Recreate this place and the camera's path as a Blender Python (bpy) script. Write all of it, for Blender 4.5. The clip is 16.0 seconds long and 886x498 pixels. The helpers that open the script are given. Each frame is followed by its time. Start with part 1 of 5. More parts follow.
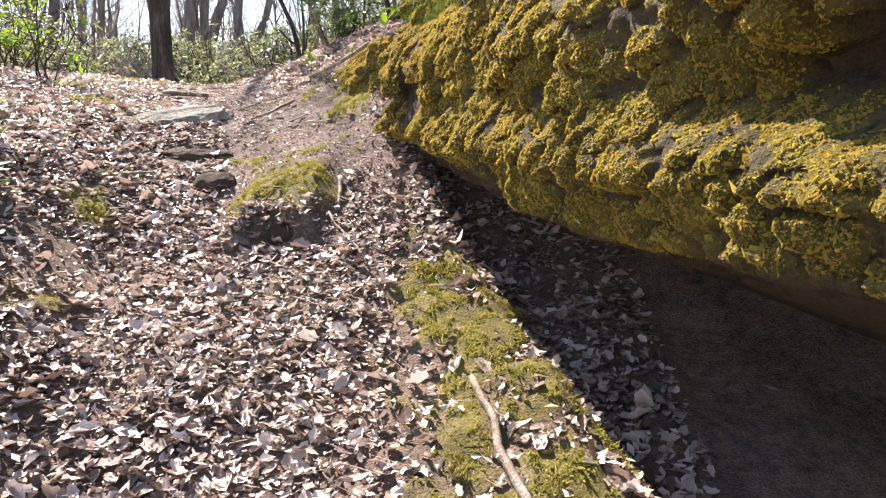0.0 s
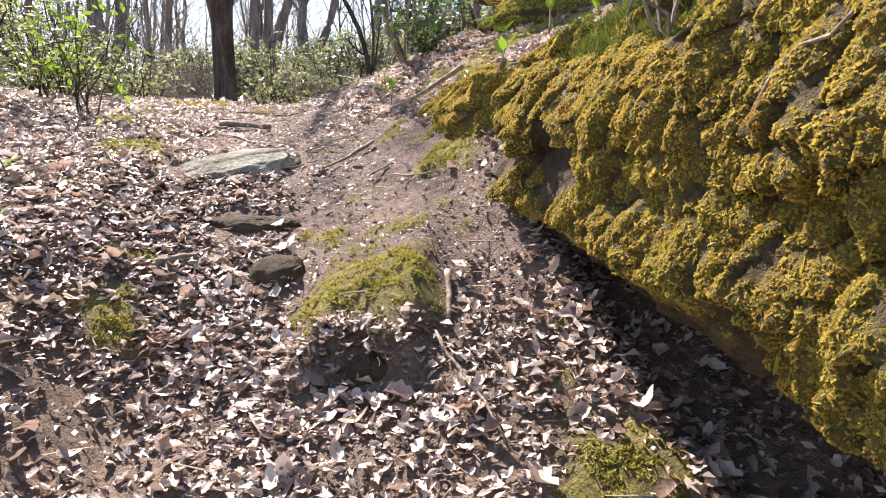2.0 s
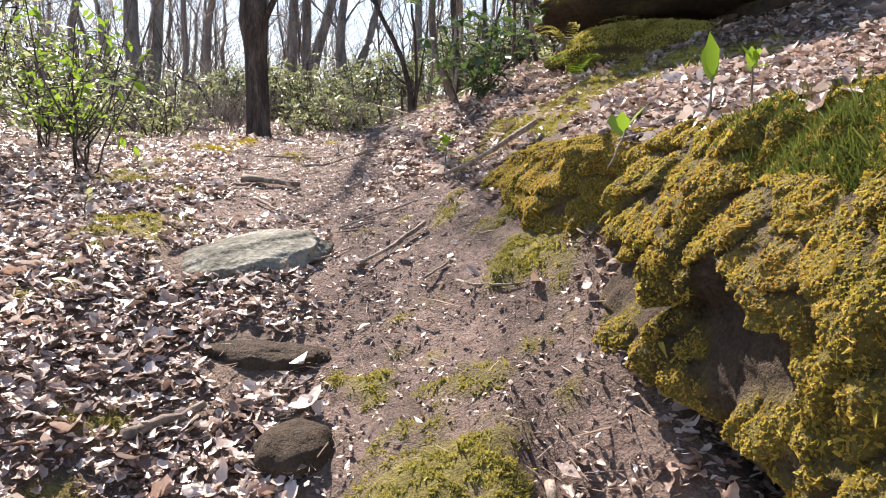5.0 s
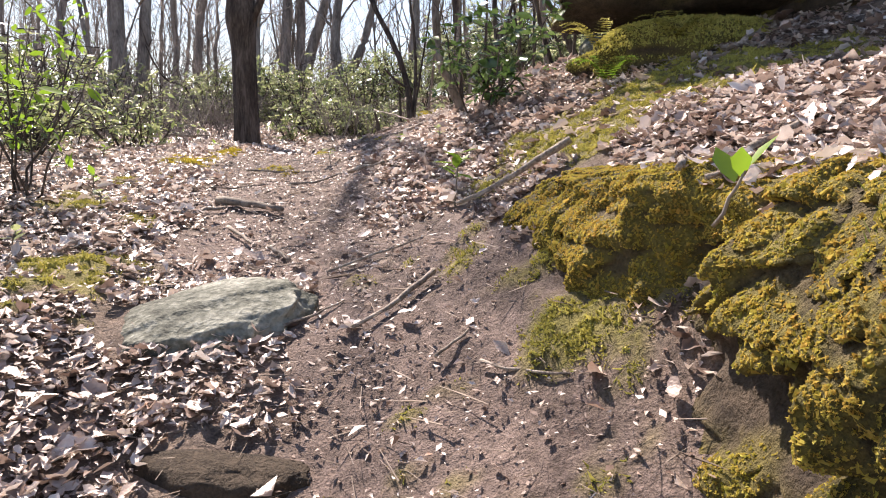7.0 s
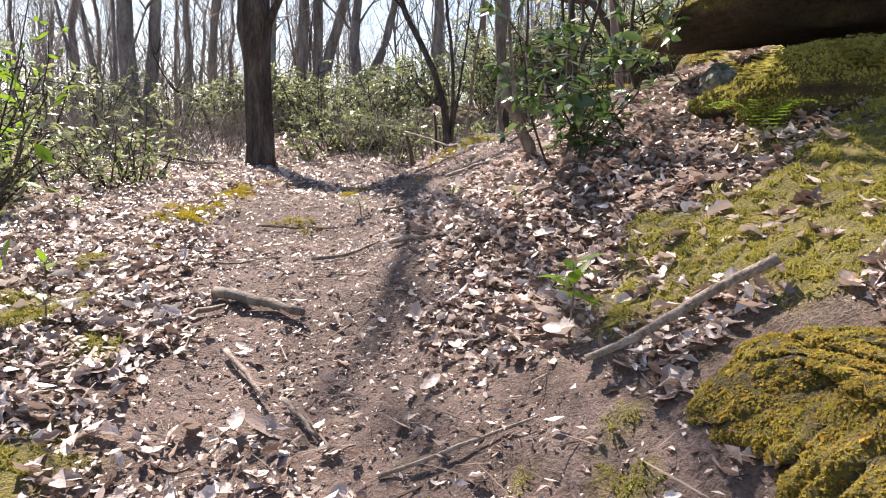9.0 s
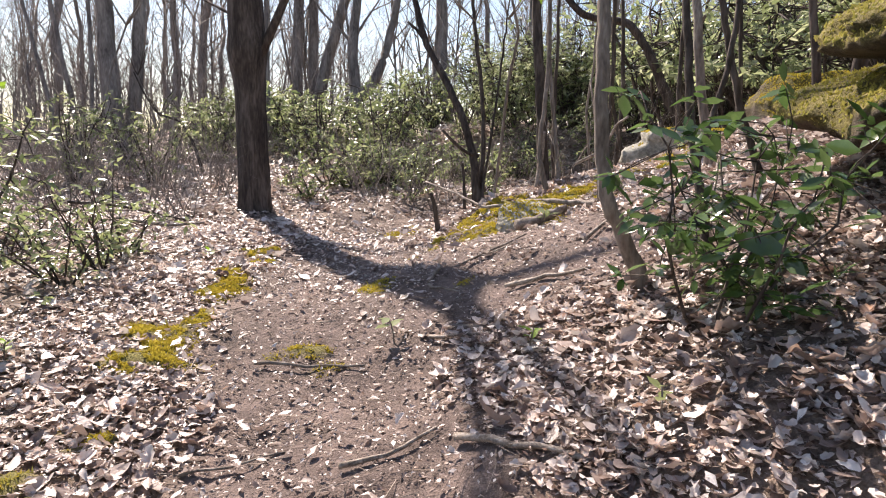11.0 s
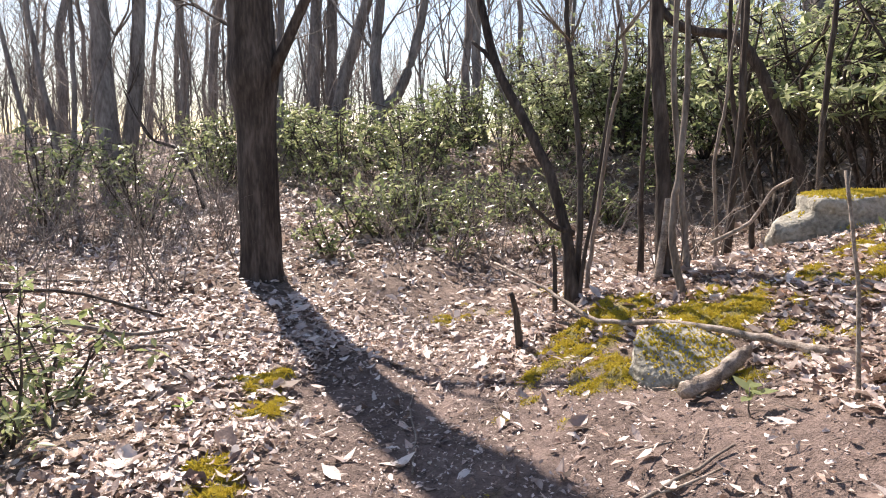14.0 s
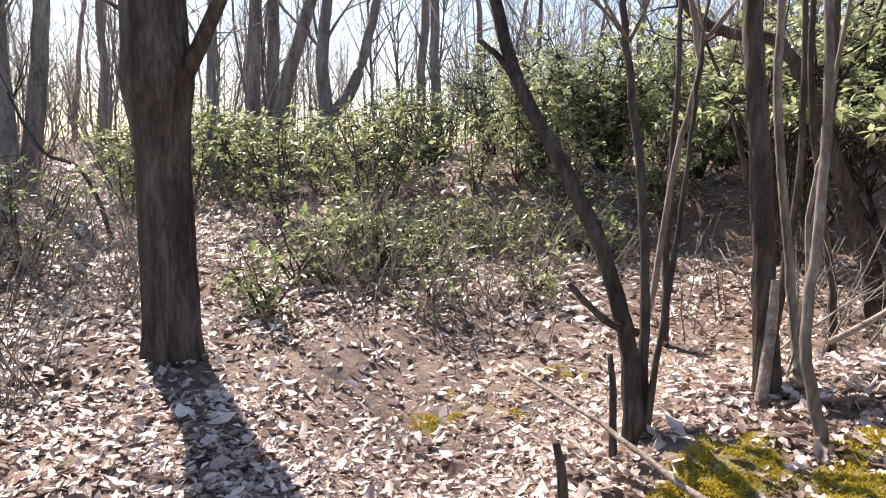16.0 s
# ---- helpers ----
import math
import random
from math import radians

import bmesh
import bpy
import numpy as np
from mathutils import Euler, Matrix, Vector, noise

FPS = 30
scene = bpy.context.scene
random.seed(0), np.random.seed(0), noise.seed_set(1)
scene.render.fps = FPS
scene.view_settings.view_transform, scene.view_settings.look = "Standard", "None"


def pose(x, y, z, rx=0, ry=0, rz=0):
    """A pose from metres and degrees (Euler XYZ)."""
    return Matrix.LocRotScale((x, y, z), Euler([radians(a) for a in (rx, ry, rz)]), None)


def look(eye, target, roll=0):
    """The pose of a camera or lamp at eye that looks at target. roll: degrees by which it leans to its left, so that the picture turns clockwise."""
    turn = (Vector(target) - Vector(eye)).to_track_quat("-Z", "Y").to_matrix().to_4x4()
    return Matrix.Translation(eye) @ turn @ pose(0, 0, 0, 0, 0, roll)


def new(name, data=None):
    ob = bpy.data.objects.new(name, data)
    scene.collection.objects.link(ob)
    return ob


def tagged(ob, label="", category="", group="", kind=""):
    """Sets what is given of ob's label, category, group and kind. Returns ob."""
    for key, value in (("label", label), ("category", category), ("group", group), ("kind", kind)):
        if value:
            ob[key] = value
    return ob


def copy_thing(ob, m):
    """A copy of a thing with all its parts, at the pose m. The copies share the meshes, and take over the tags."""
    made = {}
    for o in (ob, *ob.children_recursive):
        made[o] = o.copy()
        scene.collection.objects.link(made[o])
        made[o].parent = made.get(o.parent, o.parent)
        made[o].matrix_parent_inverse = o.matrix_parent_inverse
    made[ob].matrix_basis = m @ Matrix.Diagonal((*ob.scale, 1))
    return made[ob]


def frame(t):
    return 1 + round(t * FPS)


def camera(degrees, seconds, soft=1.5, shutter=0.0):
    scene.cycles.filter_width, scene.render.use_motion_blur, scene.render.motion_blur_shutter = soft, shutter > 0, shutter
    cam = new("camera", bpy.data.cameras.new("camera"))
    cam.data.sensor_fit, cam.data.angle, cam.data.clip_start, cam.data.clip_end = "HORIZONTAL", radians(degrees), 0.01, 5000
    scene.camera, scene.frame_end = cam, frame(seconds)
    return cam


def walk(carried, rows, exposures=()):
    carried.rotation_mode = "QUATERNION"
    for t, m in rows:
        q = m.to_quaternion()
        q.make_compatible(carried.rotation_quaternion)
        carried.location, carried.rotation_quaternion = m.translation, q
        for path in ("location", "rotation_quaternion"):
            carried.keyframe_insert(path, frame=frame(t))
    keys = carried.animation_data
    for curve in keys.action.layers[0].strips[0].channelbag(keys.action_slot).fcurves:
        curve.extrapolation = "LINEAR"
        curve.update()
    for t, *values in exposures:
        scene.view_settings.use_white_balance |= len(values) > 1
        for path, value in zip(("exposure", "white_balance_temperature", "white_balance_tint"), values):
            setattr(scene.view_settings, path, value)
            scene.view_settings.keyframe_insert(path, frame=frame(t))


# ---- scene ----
cam = camera(67.0, 16.0, 1.1)
PATH = [
    (0, (0.057, 0.064, 1.235), (0.047, 2.038, 0.915), 1.1),
    (0.5, (-0.048, 0.274, 1.274), (-0.179, 2.245, 0.958), 0.9),
    (1, (-0.18, 0.542, 1.386), (-0.364, 2.507, 1.062), 0.8),
    (1.5, (-0.223, 0.795, 1.412), (-0.41, 2.76, 1.09), 0.5),
    (2, (-0.299, 1.147, 1.539), (-0.484, 3.111, 1.208), 0.5),
    (2.5, (-0.486, 1.437, 1.651), (-0.73, 3.394, 1.317), 0.7),
    (3, (-0.581, 1.628, 1.775), (-0.838, 3.584, 1.445), 0.5),
    (3.5, (-0.575, 1.838, 1.761), (-0.847, 3.793, 1.439), 0.4),
    (3.7, (-0.56, 1.931, 1.799), (-0.839, 3.886, 1.485), 0.4),
    (5.8, (-0.564, 2.195, 1.853), (-0.847, 4.152, 1.558), 1.0),
    (6, (-0.643, 2.298, 1.851), (-0.923, 4.256, 1.551), 1.1),
    (6.5, (-0.751, 2.479, 1.99), (-1.031, 4.436, 1.691), 0.7),
    (7, (-0.728, 2.726, 1.956), (-1.005, 4.684, 1.658), 0.7),
    (7.5, (-0.781, 2.985, 2.102), (-1.055, 4.943, 1.801), 0.8),
    (8, (-0.958, 3.235, 2.1), (-1.265, 5.188, 1.799), 1.0),
    (8.5, (-1.083, 3.483, 2.207), (-1.406, 5.434, 1.907), 0.7),
    (9, (-1.179, 3.833, 2.278), (-1.5, 5.783, 1.973), 0.6),
    (9.5, (-1.33, 4.116, 2.377), (-1.639, 6.068, 2.072), 0.8),
    (10, (-1.512, 4.456, 2.531), (-1.812, 6.409, 2.219), 0.5),
    (10.2, (-1.528, 4.542, 2.58), (-1.823, 6.497, 2.277), 0.5),
    (12.3, (-2.032, 5.742, 3.061), (-2.337, 7.693, 2.746), 0.7),
    (12.5, (-2.026, 5.842, 3.094), (-2.335, 7.794, 2.785), 0.5),
    (13, (-2.069, 6.181, 3.173), (-2.386, 8.13, 2.86), 0.6),
    (13.5, (-2.25, 6.478, 3.17), (-2.579, 8.426, 2.859), 1.0),
    (14, (-2.425, 6.756, 3.229), (-2.764, 8.703, 2.922), 0.7),
    (14.5, (-2.578, 7.16, 3.214), (-2.911, 9.107, 2.906), 0.9),
    (15, (-2.737, 7.557, 3.302), (-3.063, 9.506, 2.993), 1.0),
    (15.5, (-2.854, 7.936, 3.417), (-3.127, 9.893, 3.109), 0.9),
    (16, (-2.904, 8.278, 3.444), (-3.085, 10.247, 3.139), 1.2),
]
walk(cam, [(t, look(eye, target, roll)) for t, eye, target, roll in PATH], exposures=((0, 1.48, 7000, 17), (3, 1.28, 7000, 17), (8, 1.12, 7000, 17), (11, 1.05, 6900, 16), (14.5, 1.12, 6900, 16), (16, 1.27, 6900, 16)))

# ---- world, sun, exposure ----
SUN_DIR = Vector((-0.6, 0.8, 0.0)).normalized()
SUN_EL = 46.0
world = bpy.data.worlds.new("sky")
scene.world = world
world.use_nodes = True
wn = world.node_tree.nodes
sky = wn.new("ShaderNodeTexSky")
sky.sky_type = "NISHITA"
sky.sun_disc = False
sky.sun_elevation = radians(SUN_EL)
sky.sun_rotation = math.atan2(SUN_DIR.x, SUN_DIR.y)
sky.air_density = 1.0
sky.dust_density = 0.6
wn["Background"].inputs[1].default_value = 0.09
world.node_tree.links.new(sky.outputs[0], wn["Background"].inputs[0])
sun_data = bpy.data.lights.new("sun", "SUN")
sun_data.energy = 5.0
sun_data.angle = radians(0.6)
sun_data.color = (1.0, 0.93, 0.84)
sun = new("sun", sun_data)
sd = Vector((SUN_DIR.x * math.cos(radians(SUN_EL)), SUN_DIR.y * math.cos(radians(SUN_EL)), math.sin(radians(SUN_EL))))
sun.matrix_world = look(sd * 60, (0, 0, 0))

rng = np.random.default_rng(7)

# ---- noise and curves on arrays ----


def hash2(ix, iy, iz):
    n = (ix * 374761393 + iy * 668265263 + iz * 1274126177) & 0xFFFFFFFF
    n = ((n ^ (n >> 13)) * 1103515245) & 0xFFFFFFFF
    n = ((n ^ (n >> 16)) * 2246822519) & 0xFFFFFFFF
    return ((n ^ (n >> 15)) & 0xFFFFFF) / float(0xFFFFFF)


def vnoise(x, y, z=0.0):
    """Smooth value noise from -1 to 1 on arrays."""
    x, y, z = np.broadcast_arrays(np.asarray(x, float), np.asarray(y, float), np.asarray(z, float))
    fx, fy, fz = np.floor(x), np.floor(y), np.floor(z)
    ix, iy, iz = fx.astype(np.int64), fy.astype(np.int64), fz.astype(np.int64)
    u, v, w = x - fx, y - fy, z - fz
    u, v, w = u * u * (3 - 2 * u), v * v * (3 - 2 * v), w * w * (3 - 2 * w)
    out = 0
    for a in (0, 1):
        for b in (0, 1):
            for c in (0, 1):
                k = (u if a else 1 - u) * (v if b else 1 - v) * (w if c else 1 - w)
                out = out + k * hash2(ix + a, iy + b, iz + c)
    return out * 2 - 1


def fbm(x, y, z=0.0, octaves=4):
    out, amp, f = 0, 0.5, 1.0
    for k in range(octaves):
        out = out + amp * vnoise(x * f + 17.3 * k, y * f - 9.1 * k, np.asarray(z) * f + 3.7 * k)
        amp, f = amp * 0.5, f * 2.03
    return out


def sstep(a, b, x):
    t = np.clip((np.asarray(x, float) - a) / (b - a), 0, 1)
    return t * t * (3 - 2 * t)


def curve(knots, soft=0.25):
    """A smooth function through about the given (place, value) pairs."""
    k = np.array(knots, float)
    g = np.arange(k[0, 0] - 2, k[-1, 0] + 2, 0.05)
    v = np.interp(g, k[:, 0], k[:, 1])
    n = int(soft / 0.05)
    w = np.hanning(2 * n + 3)
    v = np.convolve(np.pad(v, n + 1, mode="edge"), w / w.sum(), mode="valid")
    return lambda q: np.interp(q, g, v)


# ---- the lie of the land ----
trail_x = curve([(-4, 0.3), (0, -0.35), (2, -0.85), (3.3, -1.2), (5, -1.75), (6.3, -2.2), (7.7, -2.75), (9, -3.1), (10.3, -3.35), (12, -3.5), (13, -3.3), (14, -2.6), (15, -1.6), (30, 3)], 0.6)
trail_z = curve([(-8, -2.4), (-4, -1.5), (0, -0.37), (2.3, 0.42), (3.3, 0.74), (4.2, 1.05), (4.8, 1.27), (5.7, 1.44), (6.3, 1.54), (7.7, 1.72), (9, 1.84), (10.3, 1.82), (12, 1.78), (13.7, 1.9), (20, 2.3), (40, 2.9), (100, 3.2), (500, 3.0)], 0.3)
bank_r = curve([(-1, 0), (0.3, 0.02), (0.7, 0.15), (1, 0.28), (1.35, 0.47), (1.65, 0.6), (1.9, 0.68), (2.5, 0.85), (4, 1.3), (6, 1.8), (10, 2.2), (30, 2.5)], 0.1)
ramp_r = curve([(-8, 0.25), (2.6, 0.25), (4.5, 1), (11.2, 1), (13.2, 0.1), (15.5, 0.1), (18, 0.5), (40, 0.3), (100, 0.1)], 0.4)
amp_l = curve([(-8, 0.36), (3.3, 0.33), (4.8, 0.13), (6, 0.15), (8, 0.06), (9.5, 0.01), (12, 0.1), (40, 0.08)], 0.4)
side_l = curve([(-8, 0.22), (5, 0.16), (7.5, 0.06), (9, 0.02), (12, 0.03), (40, 0.02), (100, 0)], 0.5)


def land(x, y):
    x, y = np.asarray(x, float), np.asarray(y, float)
    d = x - trail_x(y)
    z = trail_z(y) + ramp_r(y) * bank_r(np.clip(d, 0, 30))
    z = z + amp_l(y) * sstep(0.2, 0.95, -d) + side_l(y) * np.clip(-d - 0.9, 0, 5)
    z = z + 0.75 * sstep(17.0, 18.3, y + 0.1 * (x + 2)) * sstep(-5.4, -3.6, x)
    z = z + 0.14 * np.exp(-(np.hypot(x + 2.3, y - 10.95) / 0.4) ** 2)
    # turf lip that breaks off above the leaf-filled trail
    z = z + 0.12 * sstep(3.24, 3.34, y + 0.3 * np.abs(x + 0.8) + 0.04 * vnoise(x * 7, y * 7)) * (1 - sstep(0.14, 0.3, np.abs(x + 0.8))) * (1 - sstep(3.4, 4.3, y))
    z = z - 0.15 * np.exp(-np.hypot((x + 1.55) / 0.75, (y - 9.85) / 0.6) ** 2)
    behind = x - (-0.42 + (4.4 - y) * 0.36)
    z = z - 0.24 * sstep(-0.02, 0.3, behind) * (1 - sstep(3.7, 4.4, y))
    hill = sstep(1.5, 2.3, behind) * (1 - sstep(4.4, 5.8, y)) * sstep(-9, -5, y)
    z = z + hill * np.clip(1.75 + 0.22 * np.clip(behind, 0, 6) - z, 0, None)
    far = sstep(9, 30, np.hypot(x + 3, y - 9))
    z = z + (0.045 + 0.5 * far) * fbm(x * 0.35 + 5, y * 0.35, 0.0, 3) * 2 * far + 0.05 * vnoise(x * 1.3, y * 1.3)
    return z


def land1(x, y):
    return float(land(np.array([x]), np.array([y]))[0])


# moss cushions on the ground: x, y, radius, stretch along y
MOSS = [(0.08, 2.72, 0.2, 1.2, 1), (0.18, 2.42, 0.24, 1.2, 1), (0.03, 2.4, 0.14, 1.2, 0.5), (0.27, 2.1, 0.22, 1.3, 1), (0.4, 1.8, 0.24, 1.2, 1), (0.3, 1.5, 0.3, 1.3, 1), (-0.06, 2.95, 0.12, 1.3, 0.5),
        (-0.78, 3.62, 0.24, 1.1, 1), (-0.67, 3.85, 0.2, 1.2, 0.8), (-0.85, 3.92, 0.26, 0.9, 0.5), (-1.05, 4.16, 0.14, 1.2, 0.6), (-0.75, 4.15, 0.3, 1.0, 0.25), (-0.18, 3.31, 0.14, 1.2, 0.4), (-0.6, 3.15, 0.14, 1.2, 0.3),
        (-1.7, 3.33, 0.15, 1.2, 0.6), (-1.83, 3.52, 0.13, 1.2, 0.5), (-1.86, 3.7, 0.12, 1.1, 0.4), (-1.48, 2.5, 0.14, 1.3, 0.5), (-2.4, 4.36, 0.12, 1.2, 0.5), (-2.32, 4.69, 0.13, 1.2, 0.6), (-2.5, 5.06, 0.2, 1.4, 0.9), (-2.38, 4.9, 0.12, 1.0, 0.8),
        (-0.62, 4.6, 0.2, 1.2, 0.8), (-0.76, 4.85, 0.15, 1.2, 0.7), (-1.25, 5.36, 0.24, 1.0, 0.3), (-1.07, 5.25, 0.18, 1.1, 0.4), (-1.43, 5.3, 0.2, 1.0, 0.2), (-3.13, 6.04, 0.16, 1.4, 0.7), (-2.76, 5.8, 0.13, 1.4, 0.6),
        (-3.26, 6.65, 0.14, 1.3, 0.9), (-3.3, 6.95, 0.1, 1.2, 0.8), (-3.45, 7.69, 0.15, 1.2, 0.9), (-2.83, 7.95, 0.16, 0.7, 0.6), (-0.53, 6.15, 0.36, 0.7, 1.2), (-0.2, 6.15, 0.45, 0.8, 1.2), (-0.75, 5.95, 0.22, 0.8, 0.8), (0.3, 6.2, 0.5, 0.8, 1), (-0.42, 5.85, 0.34, 0.8, 1.2), (-0.1, 6.6, 0.4, 0.6, 0.7),
        (-3.6, 7.95, 0.16, 1.2, 1), (-3.6, 8.3, 0.1, 1.1, 0.9), (-3.66, 8.76, 0.14, 1.2, 1), (-3.76, 9.05, 0.13, 1.3, 1), (-3.95, 9.9, 0.13, 1.3, 0.9), (-4.06, 10.16, 0.15, 1.3, 1), (-2.72, 8.93, 0.13, 1.1, 0.8), (-2.5, 9.8, 0.3, 0.7, 0.35),
        (-1.98, 8.56, 0.22, 1.0, 0.25), (-3.32, 12.06, 0.17, 0.8, 0.9), (-2.94, 12.2, 0.3, 0.8, 0.5), (-2.46, 12.7, 0.35, 0.6, 0.4), (-2.0, 10.66, 0.24, 0.8, 1), (-2.25, 10.46, 0.22, 0.9, 1), (-2.42, 10.24, 0.2, 1.0, 0.6),
        (-2.05, 10.05, 0.26, 0.9, 0.8), (-1.8, 10.3, 0.26, 0.8, 0.8), (-1.47, 10.45, 0.36, 0.7, 0.85), (-1.0, 10.5, 0.4, 0.7, 0.8), (-0.6, 10.8, 0.4, 0.7, 0.7), (-1.72, 9.72, 0.2, 0.8, 0.7), (-1.35, 9.95, 0.26, 0.7, 0.6)]


def moss_mask(x, y):
    """How thick moss grows on the ground; each cushion has its own closeness."""
    m = np.zeros(np.broadcast(x, y).shape)
    wob = 0.5 * vnoise(x * 6, y * 6) + 0.5 * vnoise(x * 13, y * 13, 4)
    gaps = 0.5 + 0.5 * vnoise(x * 9, y * 9, 14) + 0.35 * vnoise(x * 19, y * 19, 15)
    for mx, my, r, s, close in MOSS:
        q = np.hypot((x - mx) / r, (y - my) / (r * s)) + wob
        m = np.maximum(m, (1 - sstep(0.65, 1.2, q)) * sstep(1.02 - close, 1.35 - close, gaps))
    return m


def bare_mask(x, y):
    """1 where the trodden soil shows."""
    d = x - trail_x(y)
    w = 0.12 * vnoise(x * 2.3, y * 2.3, 2) + 0.08 * vnoise(x * 6, y * 6, 5)
    mid = 1 - sstep(0.42, 0.66, np.abs(d - 0.08) + w)
    along = sstep(4.7, 5.6, y + w) * (1 - 0.5 * sstep(10.3, 11.6, y))
    low = (1 - sstep(0.38, 0.66, np.abs(d - 0.62) + w)) * sstep(3.2, 3.7, y + w) * (1 - sstep(5.6, 6.3, y))
    side = (1 - sstep(0.65, 0.95, np.abs(d - 0.95) + w)) * sstep(7.8, 8.5, y + w + 0.25 * d) * (1 - sstep(9.9, 10.7, y))
    turn = 0.5 * (1 - sstep(0.5, 0.9, np.abs(d) + w)) * sstep(11, 12, y) * (1 - sstep(15, 17, y))
    return np.maximum.reduce([mid * along, low, side, turn])


# ---- materials ----


def material(name, base, rough=0.8, bump=0.0, scale=8.0, metal=0.0, spec=0.4, island=0.0, sheer=0.0, stretch=(1, 1, 1), fine=60.0, bumpdist=0.02):
    """base: colours from dark to light, mixed by noise at two scales (and by piece where island is given)."""
    m = bpy.data.materials.new(name)
    m.use_nodes = True
    nt = m.node_tree
    n, l = nt.nodes, nt.links
    b = n["Principled BSDF"]
    co = n.new("ShaderNodeTexCoord")
    mp = n.new("ShaderNodeMapping")
    mp.inputs["Scale"].default_value = stretch
    l.new(co.outputs["Object"], mp.inputs[0])
    n1 = n.new("ShaderNodeTexNoise")
    n1.inputs["Scale"].default_value = scale
    n1.inputs["Detail"].default_value = 6
    n1.inputs["Roughness"].default_value = 0.65
    l.new(mp.outputs[0], n1.inputs["Vector"])
    n2 = n.new("ShaderNodeTexNoise")
    n2.inputs["Scale"].default_value = fine
    n2.inputs["Detail"].default_value = 4
    l.new(mp.outputs[0], n2.inputs["Vector"])
    mix = n.new("ShaderNodeMath")
    mix.operation = "MULTIPLY_ADD"
    l.new(n2.outputs[0], mix.inputs[0])
    mix.inputs[1].default_value = 0.55
    sub = n.new("ShaderNodeMath")
    sub.operation = "SUBTRACT"
    l.new(n1.outputs[0], sub.inputs[0])
    sub.inputs[1].default_value = 0.27
    l.new(sub.outputs[0], mix.inputs[2])
    fac = mix.outputs[0]
    if island:
        geo = n.new("ShaderNodeNewGeometry")
        ma = n.new("ShaderNodeMath")
        ma.operation = "MULTIPLY_ADD"
        l.new(geo.outputs["Random Per Island"], ma.inputs[0])
        ma.inputs[1].default_value = island
        mb = n.new("ShaderNodeMath")
        mb.operation = "MULTIPLY_ADD"
        l.new(fac, mb.inputs[0])
        mb.inputs[1].default_value = 1 - island
        mb.inputs[2].default_value = 0.0
        l.new(mb.outputs[0], ma.inputs[2])
        fac = ma.outputs[0]
    ramp = n.new("ShaderNodeValToRGB")
    els = ramp.color_ramp.elements
    lo, hi = (0.02, 0.98) if island else (0.3, 0.7)
    for k, c in enumerate(base):
        p = lo + (hi - lo) * k / (len(base) - 1)
        e = els[k] if k < 2 else els.new(p)
        e.position = p
        e.color = (*c, 1)
    order = sorted(range(len(els)), key=lambda i: els[i].position)
    for k, c in zip(order, base):
        els[k].color = (*c, 1)
    l.new(fac, ramp.inputs[0])
    l.new(ramp.outputs[0], b.inputs["Base Color"])
    b.inputs["Roughness"].default_value = rough
    b.inputs["Metallic"].default_value = metal
    b.inputs["Specular IOR Level"].default_value = spec
    if bump:
        bp = n.new("ShaderNodeBump")
        bp.inputs["Strength"].default_value = bump
        bp.inputs["Distance"].default_value = bumpdist
        l.new(mix.outputs[0], bp.inputs["Height"])
        l.new(bp.outputs[0], b.inputs["Normal"])
    if sheer:
        tr = n.new("ShaderNodeBsdfTranslucent")
        l.new(ramp.outputs[0], tr.inputs[0])
        mx = n.new("ShaderNodeMixShader")
        mx.inputs[0].default_value = sheer
        l.new(b.outputs[0], mx.inputs[1])
        l.new(tr.outputs[0], mx.inputs[2])
        l.new(mx.outputs[0], n["Material Output"].inputs[0])
    return m


